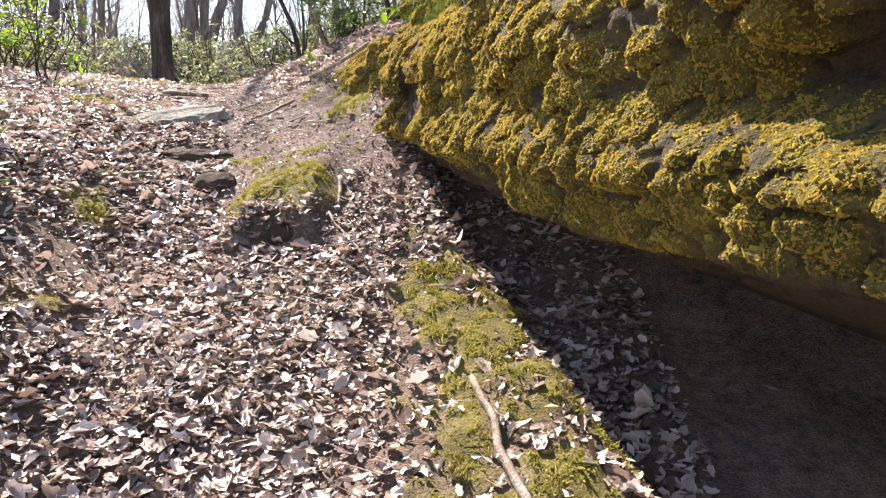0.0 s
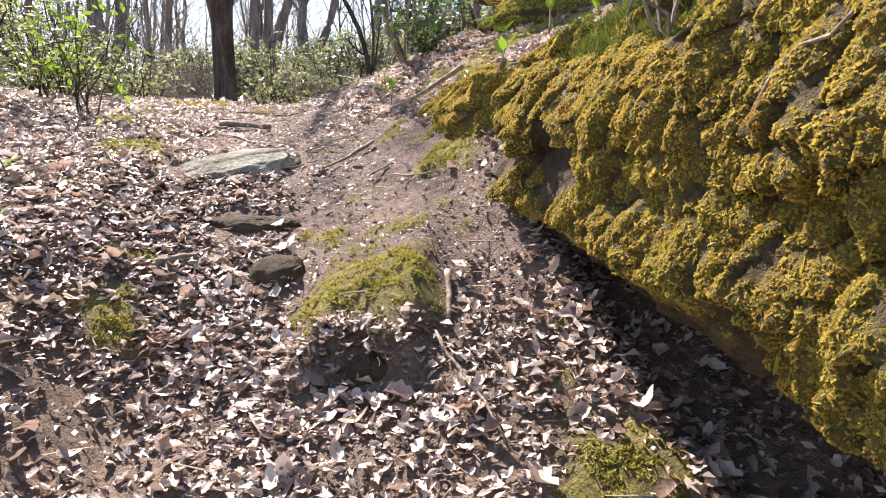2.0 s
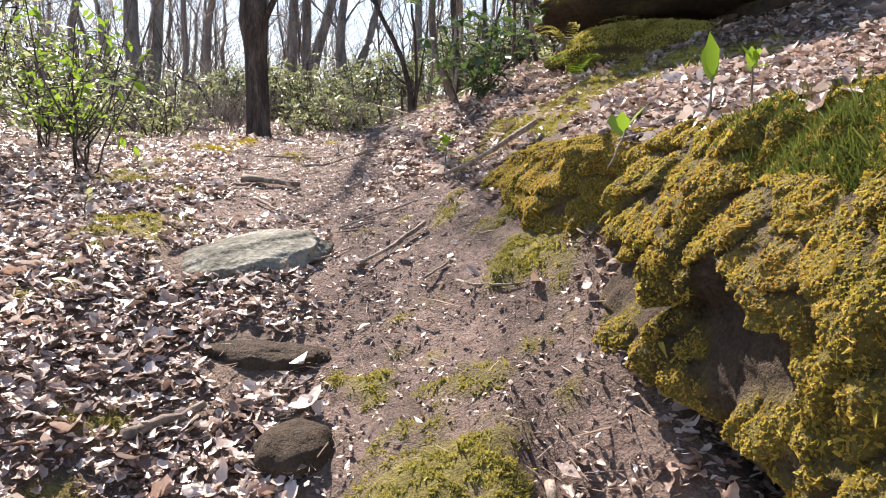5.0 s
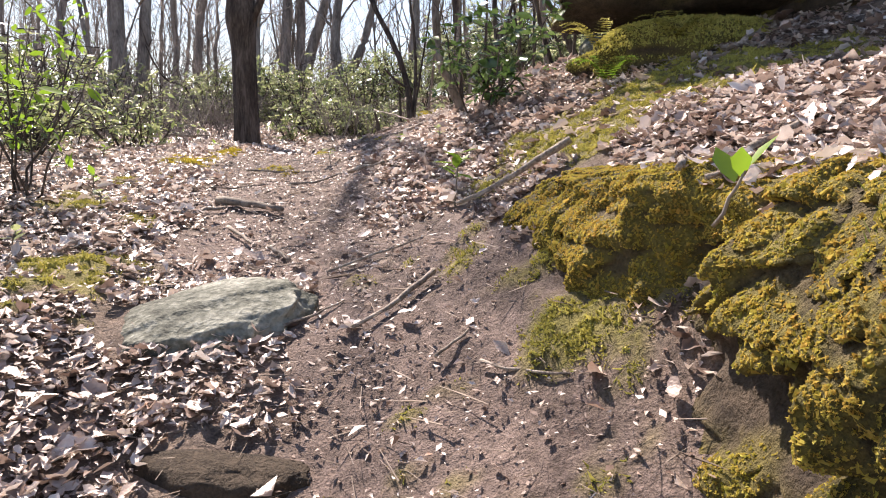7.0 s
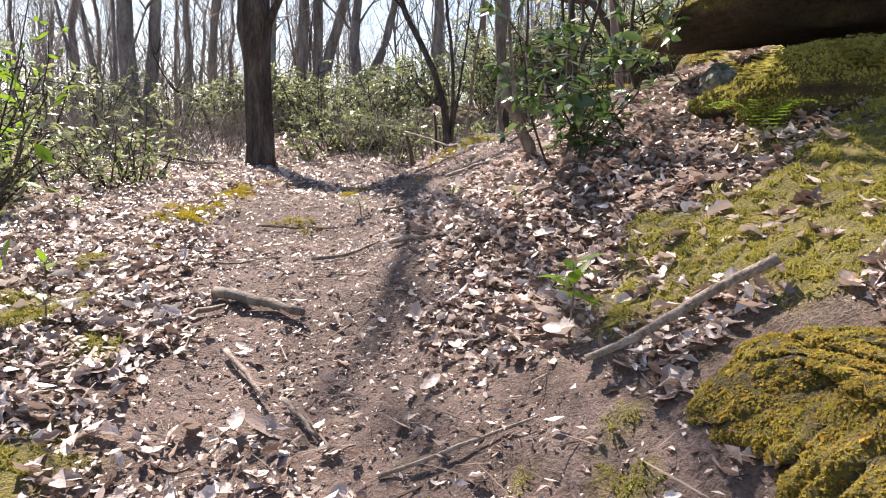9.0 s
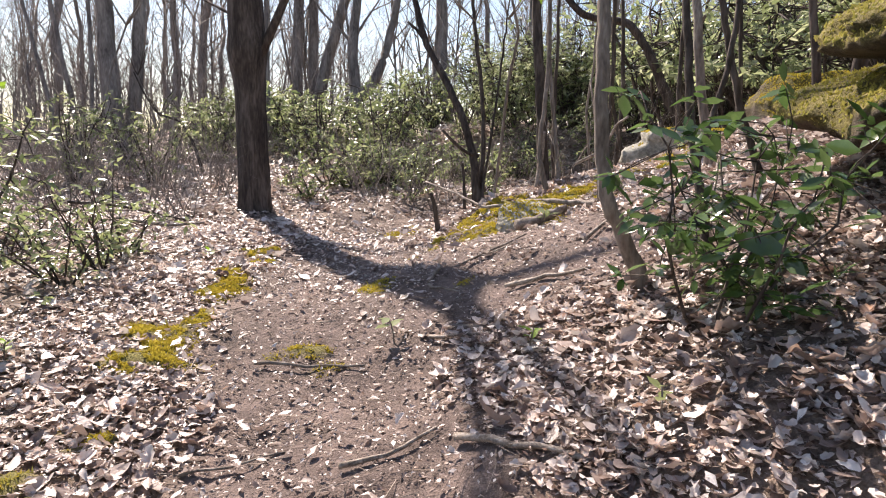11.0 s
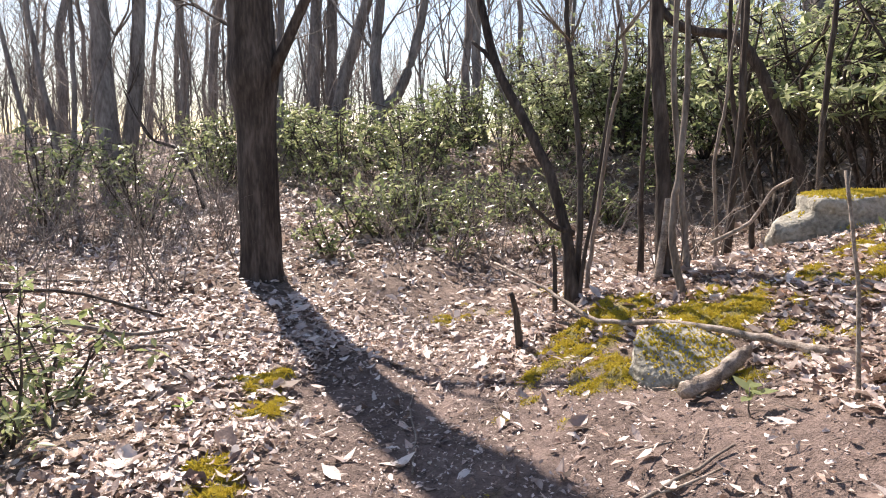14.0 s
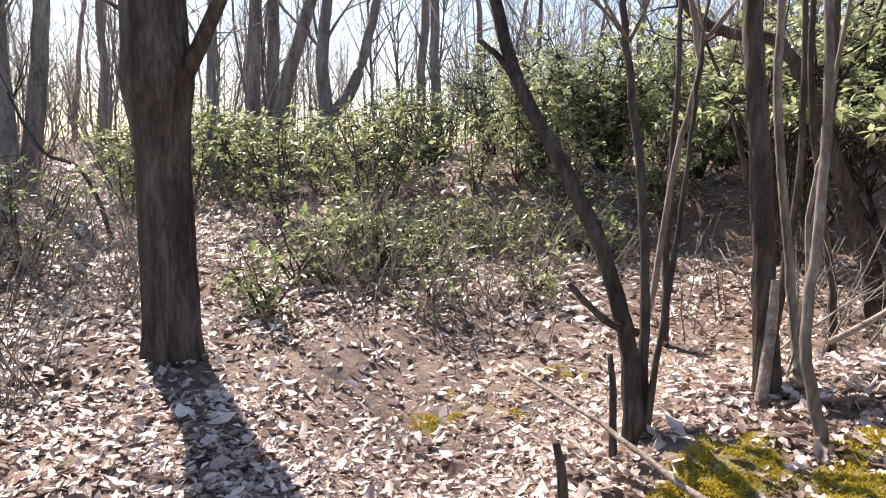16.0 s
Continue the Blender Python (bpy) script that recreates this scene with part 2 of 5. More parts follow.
def masked(name, layers):
    """A ground-like material that blends plain colours by named mesh attributes: layers of (attribute or None, dark, light, rough)."""
    m = bpy.data.materials.new(name)
    m.use_nodes = True
    nt = m.node_tree
    n, l = nt.nodes, nt.links
    b = n["Principled BSDF"]
    co = n.new("ShaderNodeTexCoord")
    noises = []
    for s, dt in ((3.0, 5), (22.0, 6), (110.0, 4)):
        q = n.new("ShaderNodeTexNoise")
        q.inputs["Scale"].default_value = s
        q.inputs["Detail"].default_value = dt
        q.inputs["Roughness"].default_value = 0.65
        l.new(co.outputs["Object"], q.inputs["Vector"])
        noises.append(q)
    a1 = n.new("ShaderNodeMath")
    a1.operation = "ADD"
    l.new(noises[1].outputs[0], a1.inputs[0])
    l.new(noises[2].outputs[0], a1.inputs[1])
    a2 = n.new("ShaderNodeMath")
    a2.operation = "ADD"
    l.new(a1.outputs[0], a2.inputs[0])
    l.new(noises[0].outputs[0], a2.inputs[1])
    mr = n.new("ShaderNodeMapRange")
    mr.inputs[1].default_value = 1.15
    mr.inputs[2].default_value = 1.85
    l.new(a2.outputs[0], mr.inputs[0])
    last = None
    for attr, dark, light, rough in layers:
        c = n.new("ShaderNodeMix")
        c.data_type = "RGBA"
        c.inputs[6].default_value, c.inputs[7].default_value = (*dark, 1), (*light, 1)
        l.new(mr.outputs[0], c.inputs[0])
        if attr is None:
            last = c.outputs[2]
            continue
        at = n.new("ShaderNodeAttribute")
        at.attribute_name = attr
        x = n.new("ShaderNodeMix")
        x.data_type = "RGBA"
        l.new(at.outputs["Fac"], x.inputs[0])
        l.new(last, x.inputs[6])
        l.new(c.outputs[2], x.inputs[7])
        last = x.outputs[2]
    l.new(last, b.inputs["Base Color"])
    b.inputs["Roughness"].default_value = 0.85
    b.inputs["Specular IOR Level"].default_value = 0.3
    bp = n.new("ShaderNodeBump")
    bp.inputs["Strength"].default_value = 0.9
    bp.inputs["Distance"].default_value = 0.02
    l.new(a1.outputs[0], bp.inputs["Height"])
    l.new(bp.outputs[0], b.inputs["Normal"])
    return m


SOIL_D, SOIL_L = (0.055, 0.038, 0.033), (0.31, 0.23, 0.2)
LIT_D, LIT_L = (0.06, 0.042, 0.033), (0.36, 0.27, 0.215)
MOSS_D, MOSS_L = (0.07, 0.058, 0.02), (0.3, 0.26, 0.07)
M_GROUND = masked("forest_floor", [(None, LIT_D, LIT_L, 0.8), ("bare", SOIL_D, SOIL_L, 0.9), ("moss", MOSS_D, MOSS_L, 0.9)])
# moss layer darker than the tufts on it: shade in their gaps is coloured in
M_ROCK = masked("sandstone", [(None, (0.022, 0.015, 0.01), (0.125, 0.092, 0.065), 0.8), ("moss", (0.05, 0.042, 0.014), (0.27, 0.22, 0.055), 0.9)])
M_MOSS = material("moss", [(0.13, 0.16, 0.03), (0.33, 0.33, 0.065), (0.52, 0.44, 0.1), (0.55, 0.4, 0.1), (0.48, 0.28, 0.085), (0.28, 0.13, 0.05)], 0.85, scale=4.2, fine=18, island=0.33, sheer=0.4, spec=0.2)
M_MOSSG = material("green_moss", [(0.14, 0.13, 0.04), (0.38, 0.36, 0.1), (0.58, 0.52, 0.15), (0.48, 0.39, 0.14)], 0.85, scale=5.0, fine=22, island=0.5, sheer=0.3, spec=0.2)
M_MOSSY = material("golden_moss", [(0.24, 0.2, 0.03), (0.5, 0.42, 0.06), (0.62, 0.5, 0.09), (0.5, 0.36, 0.08)], 0.85, scale=4.0, fine=20, island=0.5, sheer=0.35, spec=0.2)
M_HAIR = material("hair_moss", [(0.05, 0.07, 0.015), (0.13, 0.17, 0.035), (0.24, 0.27, 0.06)], 0.7, scale=6.0, fine=30, island=0.6, sheer=0.35, spec=0.3)
M_LEAF = material("dead_leaf", [(0.11, 0.068, 0.055), (0.22, 0.152, 0.125), (0.43, 0.33, 0.285), (0.66, 0.56, 0.51), (0.82, 0.74, 0.69), (0.45, 0.2, 0.085)], 0.36, bump=0.3, scale=14, fine=90, island=0.8, sheer=0.2, spec=0.6)
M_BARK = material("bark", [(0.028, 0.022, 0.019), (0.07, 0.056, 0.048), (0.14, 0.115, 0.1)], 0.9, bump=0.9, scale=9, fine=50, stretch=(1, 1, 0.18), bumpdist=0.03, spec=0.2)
M_BARKP = material("pale_bark", [(0.10, 0.08, 0.065), (0.2, 0.165, 0.14), (0.32, 0.28, 0.24)], 0.85, bump=0.5, scale=12, fine=70, stretch=(1, 1, 0.25), spec=0.25)
# paler than M_BARK: the haze of distance is put into this colour
M_BARKHAZE = material("hazed_bark", [(0.1, 0.085, 0.078), (0.2, 0.175, 0.16), (0.32, 0.285, 0.26)], 0.9, scale=5, fine=30, stretch=(1, 1, 0.2), spec=0.2)
M_STICK = material("dead_wood", [(0.12, 0.09, 0.07), (0.27, 0.22, 0.18), (0.45, 0.39, 0.34)], 0.75, bump=0.5, scale=18, fine=120, spec=0.3)
M_TWIG = material("twig_wood", [(0.09, 0.065, 0.05), (0.2, 0.155, 0.125), (0.4, 0.33, 0.28)], 0.8, scale=10, fine=60, island=0.8, spec=0.25)
M_LAUREL = material("evergreen_leaf", [(0.1, 0.135, 0.055), (0.21, 0.26, 0.11), (0.36, 0.4, 0.19), (0.5, 0.5, 0.32)], 0.24, scale=8, fine=50, island=0.7, sheer=0.5, spec=0.7)
M_RHODO = material("rhododendron_leaf", [(0.12, 0.16, 0.07), (0.25, 0.3, 0.14), (0.42, 0.46, 0.25), (0.56, 0.56, 0.4)], 0.24, scale=8, fine=50, island=0.7, sheer=0.52, spec=0.7)
M_GLOSS = material("glossy_leaf", [(0.035, 0.07, 0.02), (0.08, 0.14, 0.04), (0.16, 0.24, 0.08)], 0.18, scale=8, fine=50, island=0.6, sheer=0.4, spec=0.9)
M_FRESH = material("fresh_leaf", [(0.14, 0.25, 0.02), (0.26, 0.42, 0.04)], 0.45, scale=8, fine=60, island=0.4, sheer=0.5, spec=0.5)
M_STONE = material("grey_stone", [(0.05, 0.052, 0.043), (0.15, 0.154, 0.126), (0.36, 0.36, 0.31)], 0.85, bump=1.0, scale=5, fine=45, spec=0.25)
M_PALE = material("pale_stone", [(0.16, 0.15, 0.125), (0.3, 0.285, 0.24), (0.44, 0.42, 0.37)], 0.85, bump=0.9, scale=5, fine=40, spec=0.25)

# ---- building helpers ----


def mesh_from(name, verts, faces, mats, smooth=True):
    me = bpy.data.meshes.new(name)
    me.from_pydata([tuple(map(float, v)) for v in verts] if not isinstance(verts, np.ndarray) else verts.tolist(), [], faces.tolist() if isinstance(faces, np.ndarray) else faces)
    for m in mats if isinstance(mats, (list, tuple)) else [mats]:
        me.materials.append(m)
    if smooth:
        me.polygons.foreach_set("use_smooth", np.ones(len(me.polygons), bool))
    me.update()
    return me


def link(name, me, parent=None, label=""):
    ob = new(name, me)
    if parent is not None:
        ob.parent = parent
    if label:
        ob["label"] = label
    return ob


def thing(name, label, category, group="", at=(0, 0, 0), kind=""):
    ob = new(name)
    ob.empty_display_size = 0.1
    ob.location = at
    return tagged(ob, label, category, group, kind)


def grid_faces(nu, nv):
    i = np.arange((nu - 1) * (nv - 1))
    a = (i // (nv - 1)) * nv + i % (nv - 1)
    return np.stack([a, a + nv, a + nv + 1, a + 1], 1)


def attribute(me, name, values):
    at = me.attributes.new(name, "FLOAT", "POINT")
    at.data.foreach_set("value", np.asarray(values, np.float32))


def tube(pts, radii, sides=6, jag=0.0, seed=0):
    """A closed tapering tube along points."""
    pts = np.asarray(pts, float)
    n = len(pts)
    tang = np.gradient(pts, axis=0)
    tang /= np.linalg.norm(tang, axis=1)[:, None] + 1e-9
    up = np.array([0.31, 0.17, 0.93]) if abs(tang[0, 2]) < 0.85 else np.array([1.0, 0.1, 0.0])
    s = np.cross(tang, up)
    s /= np.linalg.norm(s, axis=1)[:, None] + 1e-9
    w = np.cross(s, tang)
    a = np.arange(sides) * 2 * math.pi / sides
    r = np.asarray(radii, float)[:, None] * np.ones(sides)
    if jag:
        g = np.random.default_rng(seed)
        r = r * (1 + jag * (g.random((n, sides)) - 0.5) + jag * (g.random((1, sides)) - 0.5))
    v = pts[:, None] + r[:, :, None] * (np.cos(a)[None, :, None] * s[:, None] + np.sin(a)[None, :, None] * w[:, None])
    v = v.reshape(-1, 3)
    f = []
    for i in range(n - 1):
        for k in range(sides):
            k2 = (k + 1) % sides
            f.append((i * sides + k, i * sides + k2, (i + 1) * sides + k2, (i + 1) * sides + k))
    f.append(tuple(range(sides - 1, -1, -1)))
    f.append(tuple((n - 1) * sides + k for k in range(sides)))
    return v, f


class Soup:
    """Collects pieces of one mesh."""

    def __init__(self):
        self.v, self.f, self.n = [], [], 0

    def add(self, v, f):
        self.v.append(np.asarray(v, float))
        self.f += [tuple(i + self.n for i in q) for q in f]
        self.n += len(v)

    def mesh(self, name, mats, smooth=True):
        return mesh_from(name, np.concatenate(self.v), self.f, mats, smooth)


def wander(a, b, n, amount, g):
    """Points from a to b that stray a little."""
    a, b = np.asarray(a, float), np.asarray(b, float)
    t = np.linspace(0, 1, n)[:, None]
    p = a + (b - a) * t
    d = np.cumsum(g.normal(0, 1, (n, 3)), axis=0)
    d -= d[0] + (d[-1] - d[0]) * t
    return p + d * amount * np.linalg.norm(b - a) / n


def scatter(name, template, tris, pos, yaw, tilt, roll, size, mat, bend=None):
    """One mesh of many small pieces: template points turned and set at pos."""
    n, k = len(pos), len(template)
    t = np.repeat(template[None], n, 0) * size[:, None, None]
    if bend is not None:
        t[:, :, 2] += bend[:, 0, None] * template[None, :, 0] ** 2 * size[:, None] + bend[:, 1, None] * template[None, :, 1] ** 2 * size[:, None]
        t[:, :, 2] += bend[:, 2, None] * np.abs(template[None, :, 0]) * size[:, None] + bend[:, 3, None] * template[None, :, 0] * template[None, :, 1] * size[:, None]
    for ang, (i, j) in ((roll, (2, 0)), (tilt, (1, 2)), (yaw, (0, 1))):
        c, s = np.cos(ang)[:, None], np.sin(ang)[:, None]
        p, q = t[:, :, i].copy(), t[:, :, j].copy()
        t[:, :, i], t[:, :, j] = p * c - q * s, p * s + q * c
    t += pos[:, None]
    me = bpy.data.meshes.new(name)
    nt = len(tris)
    me.vertices.add(n * k)
    me.vertices.foreach_set("co", t.astype(np.float32).ravel())
    idx = (np.asarray(tris)[None] + (np.arange(n) * k)[:, None, None]).astype(np.int32)
    me.loops.add(n * nt * 3)
    me.loops.foreach_set("vertex_index", idx.ravel())
    me.polygons.add(n * nt)
    me.polygons.foreach_set("loop_start", np.arange(n * nt, dtype=np.int32) * 3)
    me.polygons.foreach_set("use_smooth", np.ones(n * nt, bool))
    me.materials.append(mat)
    me.update(calc_edges=True)
    return me


# ---- ground ----


def spread(lo, hi, step, outer_lo, outer_hi):
    core = np.arange(lo, hi + step / 2, step)
    left, right, s = [lo], [hi], step
    while left[-1] > outer_lo:
        s *= 1.16
        left.append(left[-1] - s)
    s = step
    while right[-1] < outer_hi:
        s *= 1.16
        right.append(right[-1] + s)
    return np.array(left[:0:-1] + core.tolist() + right[1:])


gx, gy = spread(-6.0, 1.5, 0.045, -500, 500), spread(0.0, 14.0, 0.045, -300, 900)
X, Y = np.meshgrid(gx, gy, indexing="ij")
mm, bb = moss_mask(X, Y), bare_mask(X, Y)
near = 1 - sstep(14, 22, np.hypot(X + 3, Y - 8))
Z = land(X, Y) + near * (0.022 * fbm(X * 5, Y * 5, 1.0, 3) * (1 - 0.4 * bb) + 0.012 * vnoise(X * 14, Y * 14, 3) + mm * (0.018 + 0.022 * np.abs(vnoise(X * 11, Y * 11, 7))))
me = mesh_from("ground", np.stack([X, Y, Z], -1).reshape(-1, 3), grid_faces(len(gx), len(gy)), M_GROUND)
attribute(me, "moss", mm.ravel())
attribute(me, "bare", bb.ravel())
ground = tagged(link("ground", me), "wooded hillside floor of dark soil and brown leaf litter", "ground", kind="structure")

# ---- leaf litter ----
LEAF_T = np.array([(0.02, -0.6, 0.02), (0.18, -0.4, 0.02), (0.19, -0.2, 0), (0.31, -0.03, 0.03), (0.25, 0.2, 0), (0.24, 0.4, 0.04), (0, 0.54, 0.03), (-0.23, 0.38, 0.02), (-0.24, 0.16, 0), (-0.33, -0.05, 0.04), (-0.2, -0.22, 0), (-0.16, -0.42, 0.02), (0, 0.02, -0.05)])
LEAF_F = [(k, (k + 1) % 12, 12) for k in range(12)]
OVAL_T = np.array([(0, -0.6, 0), (0.2, -0.25, 0), (0.24, 0.1, 0), (0, 0.6, 0), (-0.24, 0.1, 0), (-0.2, -0.25, 0), (0, -0.05, 0.0)])
OVAL_F = [(0, 1, 6), (1, 2, 6), (2, 3, 6), (3, 4, 6), (4, 5, 6), (5, 0, 6)]


CRUMB_T = np.array([(0, -0.6, 0), (0.3, 0, 0.1), (0, 0.6, 0), (-0.28, 0.05, 0.08)])
# rocks that leaves keep off: x, y, radius
CLEAR = [(-1.72, 5.0, 0.2), (-1.95, 4.88, 0.22), (-2.08, 4.78, 0.16), (-1.26, 3.86, 0.12), (-1.62, 4.28, 0.12), (-1.45, 4.25, 0.12), (-0.78, 3.6, 0.22), (-0.6, 4.85, 0.25), (-1.88, 10.02, 0.26), (-1.56, 4.2, 0.13), (-0.65, 5.4, 0.2)]


def litter(name, n, x0, x1, y0, y1, size, template, tris, lift, label, seed, thin=0.98, zfun=None, lo=0.0, rim=False):
    g = np.random.default_rng(seed)
    x, y = g.uniform(x0, x1, n), g.uniform(y0, y1, n)
    patch = 0.5 + 0.7 * vnoise(x * 1.1, y * 1.1, 11) + 0.4 * vnoise(x * 4, y * 4, 12)
    keep = g.random(n) < np.clip(1.0 - thin * bare_mask(x, y) - 0.93 * moss_mask(x, y), 0.02, 1) * np.clip(0.45 + 0.6 * patch, 0.2, 1)
    if rim:
        keep &= (x < -5) | (x > 1.6) | (y > 12) | (y < -1.5)
    for cx, cy, cr in CLEAR:
        keep &= np.hypot(x - cx, y - cy) > cr
    x, y = x[keep], y[keep]
    n = len(x)
    z = (zfun or land)(x, y) + g.uniform(lo, lift, n)
    return tagged(link(name, scatter(name, template, tris, np.stack([x, y, z], 1), g.uniform(0, 6.283, n), g.normal(0, 0.34, n), g.normal(0, 0.34, n), size * g.lognormal(0, 0.36, n), M_LEAF,
                                     np.stack([g.normal(0.3, 0.7, n), g.normal(0.1, 0.45, n), g.normal(0.15, 0.4, n), g.normal(0, 0.6, n)], 1))), label, "leaf litter", kind="stuff")


litter("leaf_litter", 70000, -4.4, 0.9, 0.5, 11.5, 0.042, LEAF_T, LEAF_F, 0.035, "curled pale brown oak leaves lying thick on the ground", 1)
litter("leaf_litter", 44000, -9.5, 1.5, 8.5, 18.5, 0.056, OVAL_T, OVAL_F, 0.04, "pale dry leaves covering the slope between the trees", 2, 0.9)
litter("leaf_litter", 33000, -9, -2.0, 0.5, 12, 0.046, OVAL_T, OVAL_F, 0.045, "dry leaves on the bank beside the trail", 3)
litter("leaf_litter", 20000, -2.0, 1.2, 4.6, 12, 0.042, LEAF_T, LEAF_F, 0.045, "dry leaves on the slope beside the boulders", 4)
litter("leaf_litter", 32000, -26, 12, 14, 40, 0.1, CRUMB_T, [(0, 1, 2), (0, 2, 3)], 0.05, "dry leaves spread through the far woods", 5, 0.2)
litter("leaf_litter", 46000, -15, 9, -7, 20, 0.06, CRUMB_T, [(0, 1, 2), (0, 2, 3)], 0.03, "thin dry leaves scattered over the hillside", 7, 0.98, rim=True)
litter("leaf_fragments", 60000, -4.2, 0.9, 0.6, 9.0, 0.026, CRUMB_T, [(0, 1, 2), (0, 2, 3)], 0.045, "torn leaf pieces between the dead leaves", 8, 0.9)
litter("leaf_crumbs", 95000, -4.6, 0.6, 0.5, 12.5, 0.015, CRUMB_T, [(0, 1, 2), (0, 2, 3)], 0.02, "broken leaf crumbs and bark bits on the soil", 6, 0.2)

# ---- the overhanging rock beside the trail ----


def rock_line(y):
    return -0.42 + (4.4 - y) * 0.36


lip_z = curve([(-3, 0.93), (1, 0.98), (2, 0.99), (3, 1.05), (4, 1.13), (4.5, 1.22), (5, 1.42), (5.8, 1.6)], 0.25)
top_z = curve([(-3, 1.9), (2, 1.98), (3, 2.02), (4, 1.98), (4.4, 1.9), (4.8, 1.88), (5.2, 1.88), (5.6, 1.84), (6, 1.8)], 0.25)


def big_rock():
    ny, nv = 640, 250
    ys = np.concatenate([np.linspace(-2.2, 0.6, 60)[:-1], np.linspace(0.6, 6.1, ny - 59)])
    prof_u = np.array([-2.2, -1.2, -0.5, -0.12, -0.03, 0.02, 0.04, 0.0, 0.0, 0.02, -0.02, -0.12, -0.3, -0.6, -1.2, -3.0])
    prof_w = np.array([-0.55, -0.42, -0.16, -0.02, 0.0, 0.1, 0.25, 0.36, 0.48, 0.6, 0.78, 0.93, 1.0, 1.03, 1.1, 1.5])
    arc = np.concatenate([[0], np.cumsum(np.hypot(np.diff(prof_u), np.diff(prof_w)))])
    s = np.interp(np.linspace(0, 1, nv), [0, 0.12, 0.85, 1], [0, arc[2], arc[13], arc[-1]])
    k = np.hanning(7)
    k /= k.sum()
    pu, pw = np.interp(s, arc, prof_u), np.interp(s, arc, prof_w)
    pu, pw = (np.convolve(np.pad(q, 3, mode="edge"), k, mode="valid") for q in (pu, pw))
    YY, U = np.meshgrid(ys, pu, indexing="ij")
    W = np.meshgrid(ys, pw, indexing="ij")[1]
    lz, tz = lip_z(YY), top_z(YY)
    Zr = np.where(W > 0, lz + W * (tz - lz), lz + W)
    end = sstep(5.35, 6.05, YY)
    U = U - 0.6 * end * sstep(-0.1, 0.3, W) - 0.1 * sstep(4.2, 4.35, YY) * (1 - sstep(4.5, 4.7, YY)) * sstep(0.0, 0.2, W)
    # horizontal recess that deepens away from the corner, and hollows under the brow
    rec = np.exp(-((Zr - 1.42 - 0.05 * vnoise(YY * 1.4, 3.1)) / 0.09) ** 2) * (1 - sstep(1.1, 1.9, YY))
    hole = sstep(0.36, 0.62, vnoise(YY * 2.9 + 3, Zr * 2.0 + 0.3, 21) + 0.3 * vnoise(YY * 7, Zr * 5, 22)) * np.exp(-((W - 0.62) / 0.2) ** 4)
    foot = sstep(2.3, 3.1, YY) * (1 - sstep(4.0, 4.5, YY))
    U = U - 0.3 * rec - 0.1 * hole - 0.09 * foot * (1 - sstep(0.0, 0.22, W))
    Xr = rock_line(YY) - U
    Xf = Xr * sstep(0.9, 1.05, W)
    face = sstep(-0.3, 0.0, W) * (1 - 0.5 * sstep(0.95, 1.1, W))
    big = 0.08 * fbm(YY * 1.7, Zr * 2.6, Xr * 0.6, 3) + 0.04 * fbm(YY * 5, Zr * 5, Xf * 4 + 2.0, 3)
    warp = vnoise(YY * 2.6, Zr * 2.4, 8)
    drape = 1 - np.abs(vnoise(YY * 4.4 + 0.7 * warp, Zr * 1.2 + 2, Xf * 4 + 5.0))
    strand = 1 - np.abs(vnoise(YY * 12 + 1.1 * warp, Zr * 4.5, Xf * 11 + 15.0))
    lump = np.clip(np.abs(vnoise(YY * 15 + 0.8 * vnoise(YY * 7, Zr * 7), Zr * 12, Xf * 14 + Xr * 3 + 9)) * 2.0, 0, 1) ** 0.6
    tiny = np.clip(np.abs(vnoise(YY * 29, Zr * 27, Xf * 28 + Xr * 7 + 2)) * 2.0, 0, 1) ** 0.6
    grown = 0.8 * vnoise(YY * 2.5, Zr * 2.0, Xf * 2 + 6) + 0.5 * vnoise(YY * 7, Zr * 3.5, Xf * 6 + 7) + 0.8 * (drape - 0.5) + 0.5 * (strand - 0.5)
    grown = sstep(-0.1, 0.22, grown + 0.42 + 0.5 * np.exp(-((W - 0.2) / 0.16) ** 2) + 0.6 * sstep(0.78, 0.95, W) - 1.2 * rec - 1.1 * hole)
    disp = big + face * grown * (0.045 * drape + 0.03 * strand + 0.05 * lump + 0.024 * tiny - 0.07) + 0.02 * fbm(YY * 22, Zr * 22, Xr * 8, 2)
    Xr = Xr - disp * (0.4 + 0.6 * face)
    Zr = Zr - face * grown * (0.035 * lump + 0.02 * tiny) * sstep(0.1, 0.25, W) * (1 - sstep(0.85, 1.0, W))
    Zr = Zr + disp * 0.5 * sstep(0.85, 1.05, W) + 0.05 * fbm(YY * 2, Xr * 2, 3, 3) * sstep(-0.4, 0.1, -np.abs(W))
    low = (1 - end) * 1.0
    Zr = Zr * low + (1 - low) * np.minimum(Zr, land(Xr, YY) + 0.16 * sstep(0, 1, W) * (1 - 0.8 * end) - 0.25 * end * end)
    moss = grown * sstep(-0.05, 0.02, W - 0.1 * foot + 0.06 * vnoise(YY * 6, 1.0)) * (0.2 + 0.8 * sstep(0.3, 0.62, lump + 0.45 * (tiny - 0.6)))
    moss = moss * (1 - 0.9 * np.exp(-((YY - 4.28) / 0.17) ** 2 - ((Zr - 1.38) / 0.2) ** 2))
    moss = moss * (1 - 0.85 * sstep(1.02, 1.12, W))
    v = np.stack([Xr, YY, Zr], -1).reshape(-1, 3)
    me = mesh_from("boulder", v, grid_faces(len(ys), nv), M_ROCK)
    attribute(me, "moss", moss.ravel())
    return me, moss.ravel()


